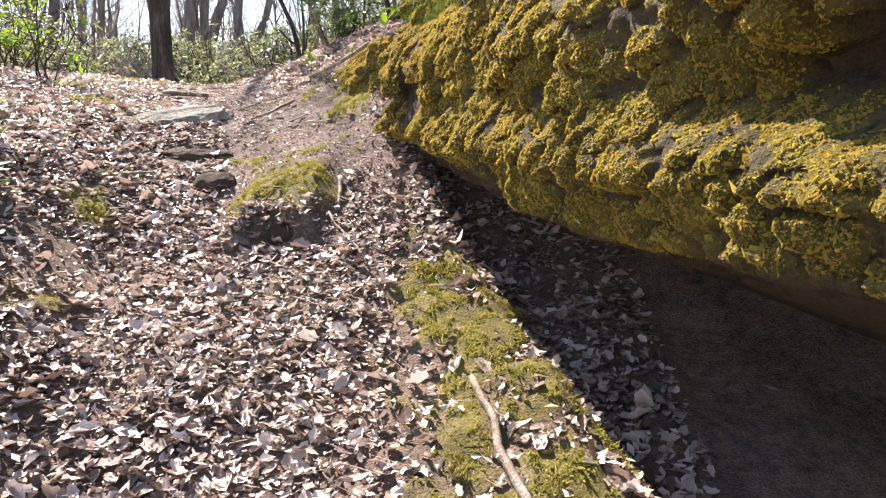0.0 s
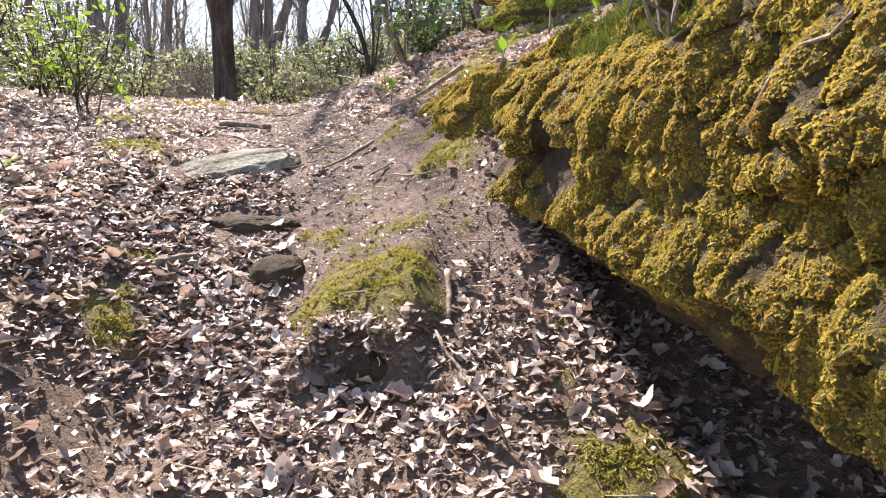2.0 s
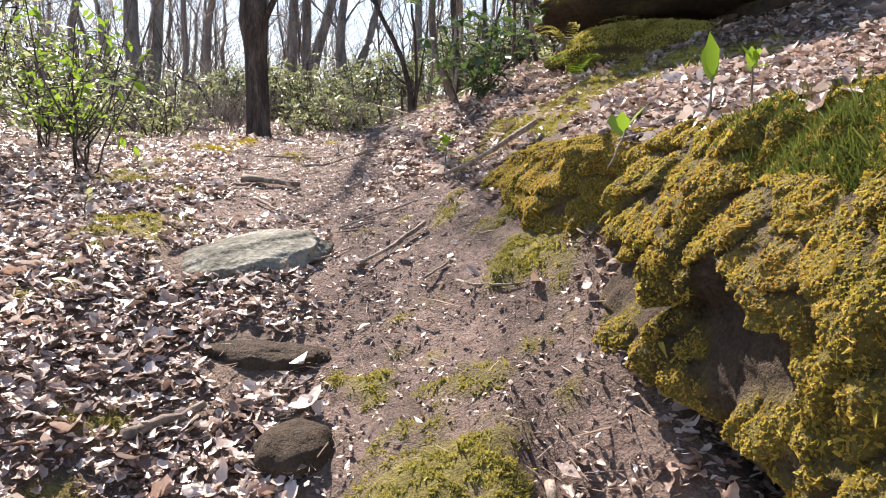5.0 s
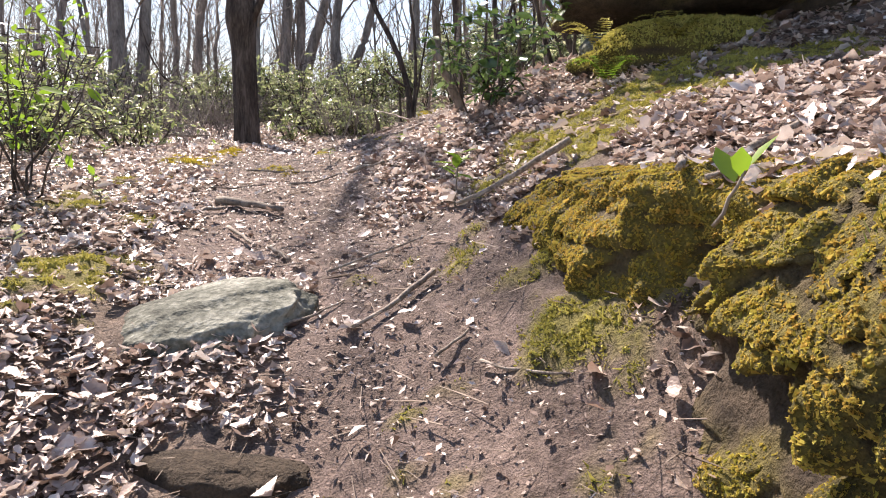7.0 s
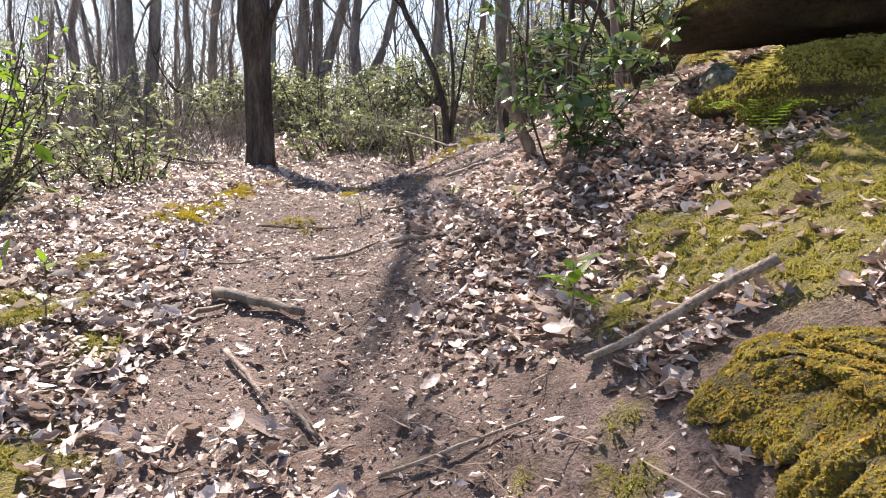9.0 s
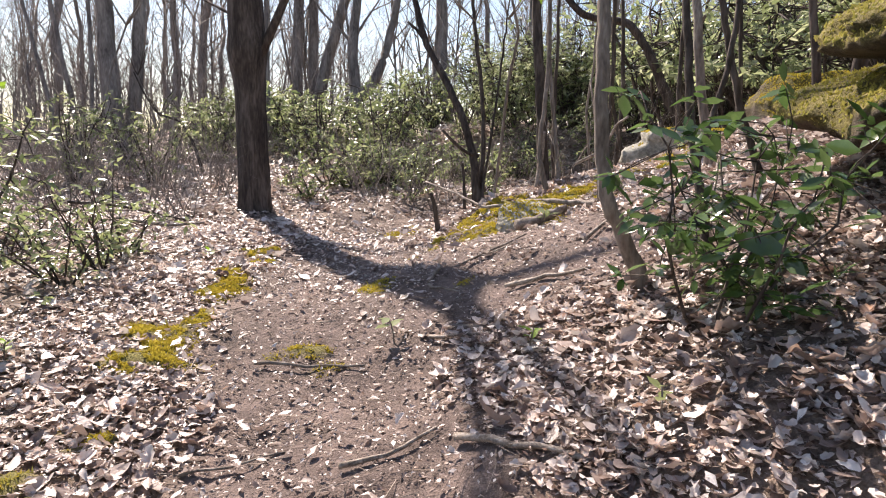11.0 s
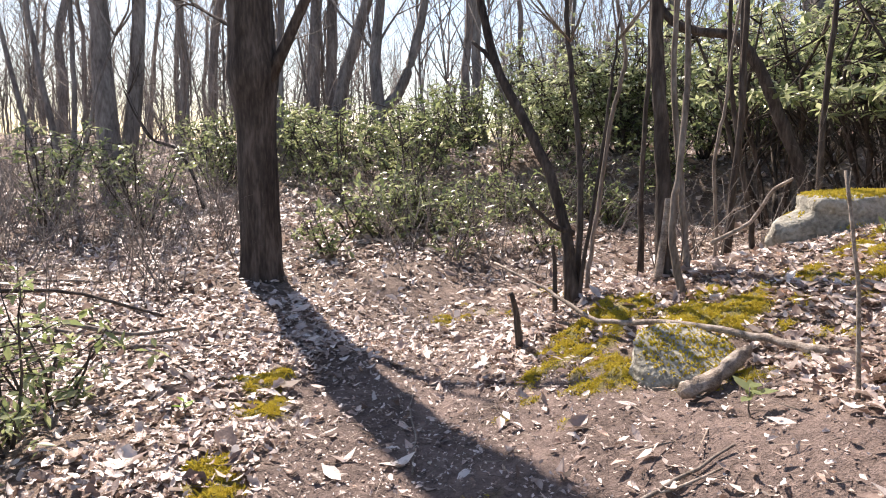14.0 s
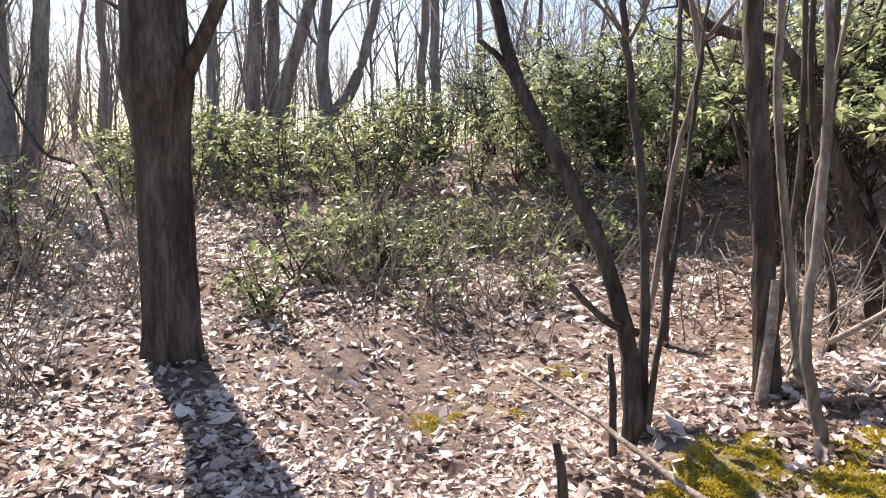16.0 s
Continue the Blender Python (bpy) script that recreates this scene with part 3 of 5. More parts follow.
def moss_on(me, mask, n, seed, size, mat, name="moss", floor=0.45, patchy=0.0):
    """Short tufts over the mossy part of a mesh."""
    g = np.random.default_rng(seed)
    co = np.empty(len(me.vertices) * 3, np.float32)
    me.vertices.foreach_get("co", co)
    co = co.reshape(-1, 3)
    nr = np.empty(len(me.vertices) * 3, np.float32)
    me.vertices.foreach_get("normal", nr)
    nr = nr.reshape(-1, 3)
    quad = np.array([p.vertices[:] for p in me.polygons if len(p.vertices) == 4])
    area = np.linalg.norm(np.cross(co[quad[:, 2]] - co[quad[:, 0]], co[quad[:, 3]] - co[quad[:, 1]]), axis=1)
    w = area * np.clip(mask[quad].mean(1) - floor, 0, 1)
    pick = g.choice(len(quad), n, p=w / w.sum())
    a, b = g.random(n)[:, None], g.random(n)[:, None]
    q = quad[pick]
    pos = (co[q[:, 0]] * (1 - a) + co[q[:, 1]] * a) * (1 - b) + (co[q[:, 3]] * (1 - a) + co[q[:, 2]] * a) * b
    nv = nr[q[:, 0]]
    if patchy:
        keep = vnoise(pos[:, 0] * 26, pos[:, 1] * 26, pos[:, 2] * 26) + 0.5 * vnoise(pos[:, 0] * 60, pos[:, 1] * 60, 3) > patchy - 0.5
        pos, nv, n = pos[keep], nv[keep], int(keep.sum())
    way = nv + g.normal(0, 0.55, (n, 3)) + np.array([0, 0, -0.25])
    way /= np.linalg.norm(way, axis=1)[:, None]
    side = np.cross(way, g.normal(0, 1, (n, 3)))
    side /= np.linalg.norm(side, axis=1)[:, None]
    other = np.cross(way, side)
    h = (size * g.lognormal(0, 0.35, n))[:, None]
    base = pos - way * h * 0.25
    wd = h * 0.24
    tip = base + way * h + g.normal(0, 0.25, (n, 3)) * h
    v = np.stack([base + side * wd, base - side * wd, tip, base + other * wd, base - other * wd, tip + side * wd * 0.3], 1)
    m2 = bpy.data.meshes.new(name)
    m2.vertices.add(n * 6)
    m2.vertices.foreach_set("co", v.astype(np.float32).ravel())
    m2.loops.add(n * 6)
    m2.loops.foreach_set("vertex_index", np.arange(n * 6, dtype=np.int32))
    m2.polygons.add(n * 2)
    m2.polygons.foreach_set("loop_start", np.arange(n * 2, dtype=np.int32) * 3)
    m2.materials.append(mat)
    m2.update(calc_edges=True)
    return m2


rock_me, rock_moss = big_rock()
rock = tagged(link("boulder", rock_me), "long overhanging sandstone boulder draped in golden green moss", "rock")
rock_tufts = link("moss", moss_on(rock_me, rock_moss, 235000, 21, 0.0125, M_MOSS), rock, "golden green moss")
rock_tufts["kind"] = "stuff"

# moss cushions on the ground
flat_me = bpy.data.meshes["ground"]
gold = sstep(6.3, 7.4, Y).ravel()
tagged(link("ground_moss", moss_on(flat_me, mm.ravel() * (1 - gold), 100000, 22, 0.012, M_MOSSG, "ground_moss", 0.12, 0.5)), "olive green moss cushions growing on the trail edge", "moss", kind="stuff")
tagged(link("ground_moss", moss_on(flat_me, mm.ravel() * gold, 70000, 23, 0.013, M_MOSSY, "ground_moss", 0.12, 0.25)), "golden yellow moss cushions between the dead leaves", "moss", kind="stuff")


def boulder(name, label, at, size, seed, mat, rot=0.0, moss=0.0, tufts=0, flat=0.0, layers=0.0, detail=5, cut=0.35, box=0.0, ledge=0.0):
    """A rounded, faceted rock from a ball: size is half-lengths; moss: how far its top is grown over."""
    bm = bmesh.new()
    bmesh.ops.create_icosphere(bm, subdivisions=detail, radius=1)
    v = np.array([p.co[:] for p in bm.verts])
    f = [tuple(q.index for q in p.verts) for p in bm.faces]
    bm.free()
    if box:
        v = v / (np.abs(v) ** box).sum(1)[:, None] ** (1 / box)
    g = np.random.default_rng(seed)
    for k in range(9):
        n = g.normal(0, 1, 3)
        n /= np.linalg.norm(n)
        d = g.uniform(0.62, 0.95) + (1 - cut) * 0.25
        over = np.clip(v @ n - d, 0, None)
        v = v - over[:, None] * n * 0.85
    r = 1 + 0.2 * fbm(v[:, 0] * 1.7 + seed, v[:, 1] * 1.5, v[:, 2] * 1.5, 4) + 0.08 * fbm(v[:, 0] * 5 + seed, v[:, 1] * 5, v[:, 2] * 7, 4)
    if layers:
        r = r * (1 - layers * np.abs(np.sin(v[:, 2] * 5 + 0.6 * vnoise(v[:, 0] * 2, v[:, 1] * 2, seed))) ** 6)
    v = v * r[:, None]
    if flat:
        v[:, 2] = np.where(v[:, 2] > flat, flat + (v[:, 2] - flat) * 0.25, v[:, 2])
    if ledge:
        v[:, 2] -= ledge * sstep(0.0, 0.12, -v[:, 1] - 0.12 + 0.35 * v[:, 0] + 0.15 * vnoise(v[:, 0] * 3, v[:, 1] * 3, seed)) * sstep(0.0, 0.3, v[:, 2])
    v = v * np.array(size)
    c, s = math.cos(rot), math.sin(rot)
    v = np.stack([v[:, 0] * c - v[:, 1] * s, v[:, 0] * s + v[:, 1] * c, v[:, 2]], 1)
    me = mesh_from(name, v, f, mat)
    nr = np.empty(len(v) * 3, np.float32)
    me.vertices.foreach_get("normal", nr)
    nz = nr.reshape(-1, 3)[:, 2]
    mk = sstep(0.75 - moss, 1.05 - moss, 0.5 * nz + 0.5 + 0.35 * vnoise(v[:, 0] * 5 + seed, v[:, 1] * 5, v[:, 2] * 5)) if moss else np.zeros(len(v))
    if mat is M_ROCK:
        attribute(me, "moss", mk)
    ob = tagged(link(name, me), label, "rock")
    ob.location = at
    if tufts:
        tri = np.array(f)
        q4 = mesh_from("tmp", v, np.concatenate([tri, tri[:, 2:]], 1)[:, :3], mat)
        w = np.array(f)
        area = np.linalg.norm(np.cross(v[w[:, 1]] - v[w[:, 0]], v[w[:, 2]] - v[w[:, 0]]), axis=1) * np.clip(mk[w].mean(1) - 0.35, 0, 1)
        pk = g.choice(len(w), tufts, p=area / area.sum())
        a, b = g.random(tufts), g.random(tufts)
        a, b = np.where(a + b > 1, 1 - a, a)[:, None], np.where(a + b > 1, 1 - b, b)[:, None]
        pos = v[w[pk, 0]] + a * (v[w[pk, 1]] - v[w[pk, 0]]) + b * (v[w[pk, 2]] - v[w[pk, 0]])
        bpy.data.meshes.remove(q4)
        t3 = np.array([(-0.5, 0, 0), (0.5, 0, 0), (0, 0, 1.0), (0, 0.5, 0), (0, -0.5, 0), (0.1, 0.1, 1.1)])
        m2 = scatter("moss", t3, [(0, 1, 2), (3, 4, 5)], pos, g.uniform(0, 6.28, tufts), g.normal(0, 0.5, tufts), g.normal(0, 0.5, tufts), 0.011 * g.lognormal(0, 0.3, tufts), M_MOSSY if seed >= 40 else M_MOSSG)
        t = link("moss", m2, ob, "yellow green moss")
        t["kind"] = "stuff"
    return ob


boulder("stepping_stone", "flat grey green stone slab set in the trail", (-1.88, 4.92, 1.3), (0.37, 0.25, 0.22), 6, M_STONE, 0.45, flat=0.45, cut=0.7, layers=0.03, ledge=0.045, detail=6).rotation_euler = (0.24, -0.08, 0)
boulder("cobble", "small rounded stone half sunk in the leaves", (-1.26, 3.86, 0.94), (0.13, 0.13, 0.1), 8, M_ROCK, 0.2, detail=4)
boulder("step_rock", "low dark rock edge across the trail", (-1.56, 4.28, 1.07), (0.27, 0.1, 0.15), 11, M_ROCK, -0.1, flat=0.4, box=2.6)
boulder("step_rock", "dark rock corner half buried in leaves", (-1.95, 4.34, 1.12), (0.17, 0.08, 0.11), 12, M_ROCK, 0.2, flat=0.4, box=2.6, detail=4)
boulder("buried_stone", "dark stone showing under the broken turf", (-0.72, 3.27, 0.76), (0.1, 0.06, 0.07), 14, M_ROCK, 0.3, detail=4)
boulder("cap_rock", "great sandstone cap rock with mossy brow", (1.02, 7.8, 3.36), (1.75, 1.1, 0.6), 31, M_ROCK, 0.08, moss=0.55, tufts=30000, layers=0.2, box=5.0, detail=6, cut=0.8).rotation_euler = (0.12, -0.04, 0)
boulder("mossy_boulder", "mossy boulder under the cap rock", (0.45, 7.25, 2.45), (0.95, 0.5, 0.3), 33, M_ROCK, 0.1, moss=0.5, tufts=30000, box=2.5)
boulder("back_rock", "dark layered rock behind the mossy shelf", (1.7, 7.5, 2.6), (1.3, 0.9, 0.5), 35, M_ROCK, 0.1, moss=0.1, layers=0.15, box=3.0)
boulder("grey_boulder", "small bare grey stone under the cap", (-0.4, 7.32, 2.6), (0.1, 0.09, 0.08), 36, M_STONE, 0.3)
boulder("pale_boulder", "pale mossy boulder among the saplings", (-0.1, 11.85, 2.62), (0.9, 0.5, 0.5), 40, M_PALE, 0.35, moss=0.1, tufts=9000, flat=0.6, cut=0.6, layers=0.06)
boulder("rear_boulder", "mossy grey boulder on the slope", (0.75, 11.7, 2.85), (0.7, 0.6, 0.6), 42, M_ROCK, 0.5, moss=0.12, tufts=5000, box=2.6)
boulder("half_buried_stone", "pale flat stone half covered with golden moss", (-1.83, 9.95, 2.22), (0.25, 0.23, 0.16), 43, M_PALE, 0.2, moss=0.06, tufts=900, box=2.4, flat=0.5).rotation_euler = (0.35, 0, 0)

# ---- trees ----


def limbs(soup, a, way, length, radius, depth, g, sides, spread_=0.6, taper=0.35, bend=0.1, kids=(3, 5), lift=0.25):
    n = 3 + depth
    p = [np.array(a, float)]
    w = np.array(way, float)
    for k in range(n):
        w = w + g.normal(0, bend, 3) + np.array([0, 0, lift * 0.08])
        w /= np.linalg.norm(w)
        p.append(p[-1] + w * length / n)
    p = np.array(p)
    r = np.linspace(radius, radius * taper, n + 1)
    soup.add(*tube(p, r, max(3, sides)))
    if depth <= 0:
        return
    for j in range(g.integers(*kids)):
        t = g.uniform(0.35, 1.0)
        i = min(n, int(t * n))
        d = p[i] - p[i - 1]
        d /= np.linalg.norm(d)
        q = d + spread_ * g.normal(0, 1, 3)
        q[2] += lift
        q /= np.linalg.norm(q)
        limbs(soup, p[i], q, length * g.uniform(0.45, 0.72), r[i] * g.uniform(0.45, 0.7), depth - 1, g, sides - 2, spread_, taper, bend * 1.15, kids, lift)


def bare_tree(label, at, height, radius, seed, lean=(0, 0), fork=0.55, depth=3, mat=None, sides=10, kids=(3, 5), group="", path=None, name="tree", crown=True):
    g = np.random.default_rng(seed)
    ob = thing(name, label, "tree", group, at)
    n = 14
    t = np.linspace(0, 1, n)
    sway = np.cumsum(g.normal(0, 0.004, (n, 2)), axis=0) * height
    sway -= sway[0]
    if path is None:
        p = np.stack([lean[0] * t * height + sway[:, 0], lean[1] * t * height + sway[:, 1], t * height * fork - 0.15], 1)
    else:
        path = np.array(path, float)
        q = np.linspace(0, 1, len(path))
        p = np.stack([np.interp(t, q, path[:, k]) for k in range(3)], 1)
    r = radius * (1 - 0.4 * t) * (1 + 0.4 * np.exp(-t * 24))
    v, f = tube(p, r, sides, 0.12, seed)
    link("trunk", mesh_from("trunk", v, f, mat or M_BARK), ob)
    if crown:
        s = Soup()
        top = p[-1]
        for k in range(g.integers(2, 4)):
            a = g.uniform(0, 6.28)
            limbs(s, top, (0.45 * math.cos(a), 0.45 * math.sin(a), 1), height * (1 - fork) * g.uniform(0.7, 1), radius * 0.42, depth - 1, g, sides - 3, kids=kids)
        for k in range(g.integers(6, 10)):
            i = g.integers(3, n)
            a = g.uniform(0, 6.28)
            limbs(s, p[i], (math.cos(a), math.sin(a), 0.6), height * g.uniform(0.12, 0.24), radius * 0.15, depth - 1, g, sides - 4, kids=kids)
        link("crown", s.mesh("crown", mat or M_BARK), ob)
    return ob



# the dark trunk beside the trail
def main_tree():
    z = land1(-5.14, 12.54)
    ob = thing("tree", "dark oak trunk standing beside the trail", "tree", at=(-5.14, 12.54, z))
    n = 60
    t = np.linspace(0, 1, n)
    h = t * 5.6 - 0.12
    p = np.stack([-0.03 * h , 0.02 * h, h], 1)
    r = (0.182 + 0.025 * sstep(1.3, 2.0, h)) * (1 - 0.012 * h) * (1 + 0.32 * np.exp(-(h + 0.12) / 0.18)) * (1 + 0.17 * np.exp(-((h - 1.85) / 0.18) ** 2))
    v, f = tube(p, r, 28)
    d = v - np.repeat(p, 28, 0)
    a = np.arctan2(d[:, 1], d[:, 0])
    ridge = np.abs(vnoise(a * 5.5, v[:, 2] * 1.6, 3)) + 0.5 * np.abs(vnoise(a * 13, v[:, 2] * 5, 5))
    lob = 0.12 * np.cos(a * 5 + 1) * np.exp(-(v[:, 2] + 0.12) / 0.2)
    v = v + d * (0.09 * (0.5 - ridge) + lob)[:, None]
    link("trunk", mesh_from("trunk", v, f, M_BARK), ob)
    g = np.random.default_rng(4)
    s = Soup()
    limbs(s, (0.08, 0.0, 1.75), (0.55, 0.1, 0.8), 1.9, 0.062, 2, g, 8, kids=(2, 4))
    link("limb", s.mesh("limb", M_BARK), ob)
    s = Soup()
    limbs(s, (-0.1, 0.0, 2.2), (-0.9, 0.3, 0.35), 1.6, 0.022, 2, g, 6, kids=(2, 4))
    limbs(s, (-0.1, 0.0, 2.6), (-0.9, 0.2, 0.25), 1.9, 0.02, 2, g, 6, kids=(2, 4))
    for k in range(4):
        b = g.uniform(0, 6.28)
        limbs(s, (-0.165, 0.11, 5.35), (0.4 * math.cos(b), 0.4 * math.sin(b), 1), 3.2, 0.055, 2, g, 8)
    link("crown", s.mesh("crown", M_BARK), ob)


main_tree()


def stemmed(name, label, category, paths, mat, group="", jag=0.08):
    """A woody thing from named parts: (part, points, base radius, tip radius)."""
    ob = thing(name, label, category, group, paths[0][1][0])
    o = np.array(paths[0][1][0])
    for k, (part, pts, r0, r1) in enumerate(paths):
        q = np.array(pts, float) - o
        u = np.linspace(0, 1, len(q))
        t = np.linspace(0, 1, max(8, len(q) * 4))
        sm = np.stack([np.interp(t, u, q[:, c]) for c in range(3)], 1)
        w = np.array([0.25, 0.5, 0.25])
        for _ in range(2):
            e0, e1 = sm[0].copy(), sm[-1].copy()
            sm = np.stack([np.convolve(np.pad(sm[:, c], 1, mode="edge"), w, mode="valid") for c in range(3)], 1)
            sm[0], sm[-1] = e0, e1
        L = np.linalg.norm(q[-1] - q[0])
        gg = np.random.default_rng(len(label) * 7 + k)
        sm[1:-1] += gg.normal(0, 0.0014 * max(L, 0.3), (len(sm) - 2, 3))
        r = r0 + (r1 - r0) * t
        if part in ("trunk", "stem") and q[0][2] <= 0.3:
            r = r * (1 + 0.35 * np.exp(-t * 14))
            sm[0, 2] -= 0.12
        link(part, mesh_from(part, *tube(sm, r, 9 if r0 > 0.02 else 6, jag, k + 5), mat), ob)
    return ob


def twigs(at_, way, length, radius, seed, depth=2):
    s = Soup()
    limbs(s, at_, way, length, radius, depth, np.random.default_rng(seed), 6, kids=(2, 5))
    return s


def with_crown(ob, seed, points, length, radius, mat):
    """Adds thin bare limbs at points (in the world) to a woody thing."""
    s = Soup()
    g = np.random.default_rng(seed)
    o = np.array(ob.location)
    for q in points:
        for k in range(3):
            limbs(s, np.array(q) - o, (g.normal(0, 0.7), g.normal(0, 0.7), 0.8), length, radius, 2, g, 6, kids=(2, 4))
    link("crown", s.mesh("crown", mat), ob)


t = stemmed("tree", "bare forked tree with a crooked limb", "tree", [("trunk", [(-6.91, 23.67, 2.59), (-7.12, 23.86, 4.01), (-7.33, 24.05, 5.40), (-7.21, 24.30, 6.87), (-7.27, 24.67, 9.22)], 0.2, 0.1), ("limb", [(-7.12, 23.86, 3.95), (-6.56, 24.06, 4.68), (-6.31, 24.24, 5.57), (-6.04, 24.50, 6.89), (-6.02, 24.86, 9.10)], 0.17, 0.08)], M_BARKHAZE)
with_crown(t, 1, [(-7.25, 24.5, 8.5), (-6.03, 24.7, 8.5), (-7.3, 24.1, 5.6)], 2.2, 0.05, M_BARKHAZE)
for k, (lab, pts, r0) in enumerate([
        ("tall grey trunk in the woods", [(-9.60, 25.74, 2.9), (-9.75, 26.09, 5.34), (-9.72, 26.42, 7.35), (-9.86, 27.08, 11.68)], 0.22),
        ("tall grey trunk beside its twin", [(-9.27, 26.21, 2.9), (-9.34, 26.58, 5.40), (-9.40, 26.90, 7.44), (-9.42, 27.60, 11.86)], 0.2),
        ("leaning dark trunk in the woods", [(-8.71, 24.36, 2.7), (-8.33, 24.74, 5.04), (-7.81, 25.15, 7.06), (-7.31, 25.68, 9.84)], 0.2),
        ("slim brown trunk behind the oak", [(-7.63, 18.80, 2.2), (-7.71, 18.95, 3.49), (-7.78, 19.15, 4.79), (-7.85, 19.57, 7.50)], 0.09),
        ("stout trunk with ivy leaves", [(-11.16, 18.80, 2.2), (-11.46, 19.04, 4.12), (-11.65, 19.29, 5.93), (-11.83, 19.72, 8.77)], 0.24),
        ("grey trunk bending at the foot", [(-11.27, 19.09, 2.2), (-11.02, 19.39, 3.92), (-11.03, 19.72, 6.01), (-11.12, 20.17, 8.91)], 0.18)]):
    t = stemmed("tree", lab, "tree", [("trunk", pts, r0, r0 * 0.6)], M_BARKHAZE)
    with_crown(t, 10 + k, [pts[-1], pts[-2]], 2.0, r0 * 0.3, M_BARKHAZE)
t = stemmed("shrub_tree", "many stemmed bare young tree", "tree", [("stem", [(-9.62, 15.23, 2.10), (-10.00, 15.35, 3.27), (-10.38, 15.48, 4.50), (-10.77, 15.62, 5.81)], 0.05, 0.025), ("stem", [(-9.37, 15.17, 2.11), (-9.47, 15.28, 2.95), (-9.80, 15.42, 4.17), (-10.04, 15.54, 5.14), (-10.21, 15.67, 6.12)], 0.06, 0.03), ("stem", [(-9.19, 15.10, 2.13), (-9.18, 15.23, 2.95), (-9.25, 15.41, 4.17), (-9.34, 15.55, 5.14), (-9.41, 15.72, 6.27)], 0.045, 0.025), ("stem", [(-9.24, 15.18, 2.71), (-9.03, 15.30, 3.20), (-8.94, 15.43, 3.93), (-8.66, 15.62, 4.82)], 0.03, 0.015)], M_BARKHAZE)
with_crown(t, 20, [(-10.6, 15.6, 5.4), (-10.1, 15.6, 5.4), (-9.3, 15.5, 5.2), (-8.7, 15.6, 4.7)], 1.2, 0.018, M_BARKHAZE)
t = stemmed("sapling", "thin dark bent sapling in the woods", "tree", [("stem", [(-7.42, 15.61, 2.1), (-7.58, 15.66, 2.65), (-7.85, 15.69, 3.14), (-8.25, 15.64, 3.24), (-8.46, 15.65, 3.54), (-8.67, 15.68, 3.95)], 0.028, 0.012)], M_BARK)
with_crown(t, 21, [(-8.2, 15.64, 3.24), (-8.6, 15.68, 3.9)], 0.7, 0.009, M_BARK)
t = stemmed("sapling_clump", "clump of saplings round a rotten stump", "tree", [
    ("stem", [(-2.33, 11.03, 2.27), (-2.36, 11.07, 2.61), (-2.43, 11.13, 2.87), (-2.57, 11.20, 3.21), (-2.87, 11.34, 3.72), (-2.99, 11.44, 4.11), (-3.07, 11.54, 4.50)], 0.04, 0.026),
    ("snapped_limb", [(-2.86, 11.34, 3.71), (-2.95, 11.37, 3.84), (-3.05, 11.40, 3.92)], 0.018, 0.012),
    ("stem", [(-2.30, 11.03, 2.27), (-2.29, 11.18, 2.89), (-2.33, 11.24, 3.34), (-2.39, 11.29, 3.72), (-2.43, 11.35, 4.09), (-2.44, 11.40, 4.42)], 0.022, 0.014),
    ("stem", [(-2.29, 11.00, 2.3), (-2.21, 11.09, 2.94), (-2.16, 11.16, 3.35), (-2.13, 11.21, 3.64), (-2.09, 11.28, 4.08)], 0.014, 0.008),
    ("snapped_limb", [(-2.33, 11.09, 2.68), (-2.45, 11.03, 2.72), (-2.56, 10.98, 2.82), (-2.64, 10.94, 2.91)], 0.02, 0.012),
    ("stub", [(-2.43, 10.92, 2.2), (-2.44, 10.95, 2.49), (-2.46, 10.96, 2.62)], 0.018, 0.012),
    ("stub", [(-2.63, 10.71, 2.0), (-2.66, 10.68, 2.26), (-2.69, 10.64, 2.37)], 0.025, 0.014)], M_BARK)
with_crown(t, 22, [(-2.4, 11.3, 3.9), (-2.1, 11.25, 3.9), (-3.0, 11.45, 4.2)], 0.6, 0.008, M_BARKP)
t = stemmed("sapling", "grey sapling trunk with rough bark", "tree", [("trunk", [(-1.74, 11.19, 2.34), (-1.77, 11.29, 2.97), (-1.82, 11.38, 3.61), (-1.86, 11.46, 4.11), (-1.9, 11.6, 5.4)], 0.054, 0.04)], M_BARK)
with_crown(t, 23, [(-1.86, 11.5, 4.6)], 1.0, 0.012, M_BARK)
t = stemmed("sapling", "pale slender sapling with smooth bark", "tree", [("trunk", [(-1.61, 11.17, 2.38), (-1.61, 11.26, 2.59), (-1.67, 11.33, 3.10), (-1.74, 11.42, 3.73), (-1.72, 11.48, 4.12), (-1.72, 11.6, 5.2)], 0.023, 0.016)], M_BARKP)
t = stemmed("sapling", "crooked pale sapling beside the stump", "tree", [("trunk", [(-1.70, 10.73, 2.35), (-1.79, 10.80, 2.72), (-1.74, 10.87, 3.15), (-1.72, 10.94, 3.59), (-1.73, 11.01, 4.02), (-1.74, 11.1, 5.0)], 0.022, 0.015)], M_BARKP)
stemmed("snag", "broken weathered stub of a sapling", "stump", [("trunk", [(-1.80, 11.10, 2.33), (-1.76, 11.16, 2.72), (-1.75, 11.19, 2.91)], 0.028, 0.018)], M_STICK)
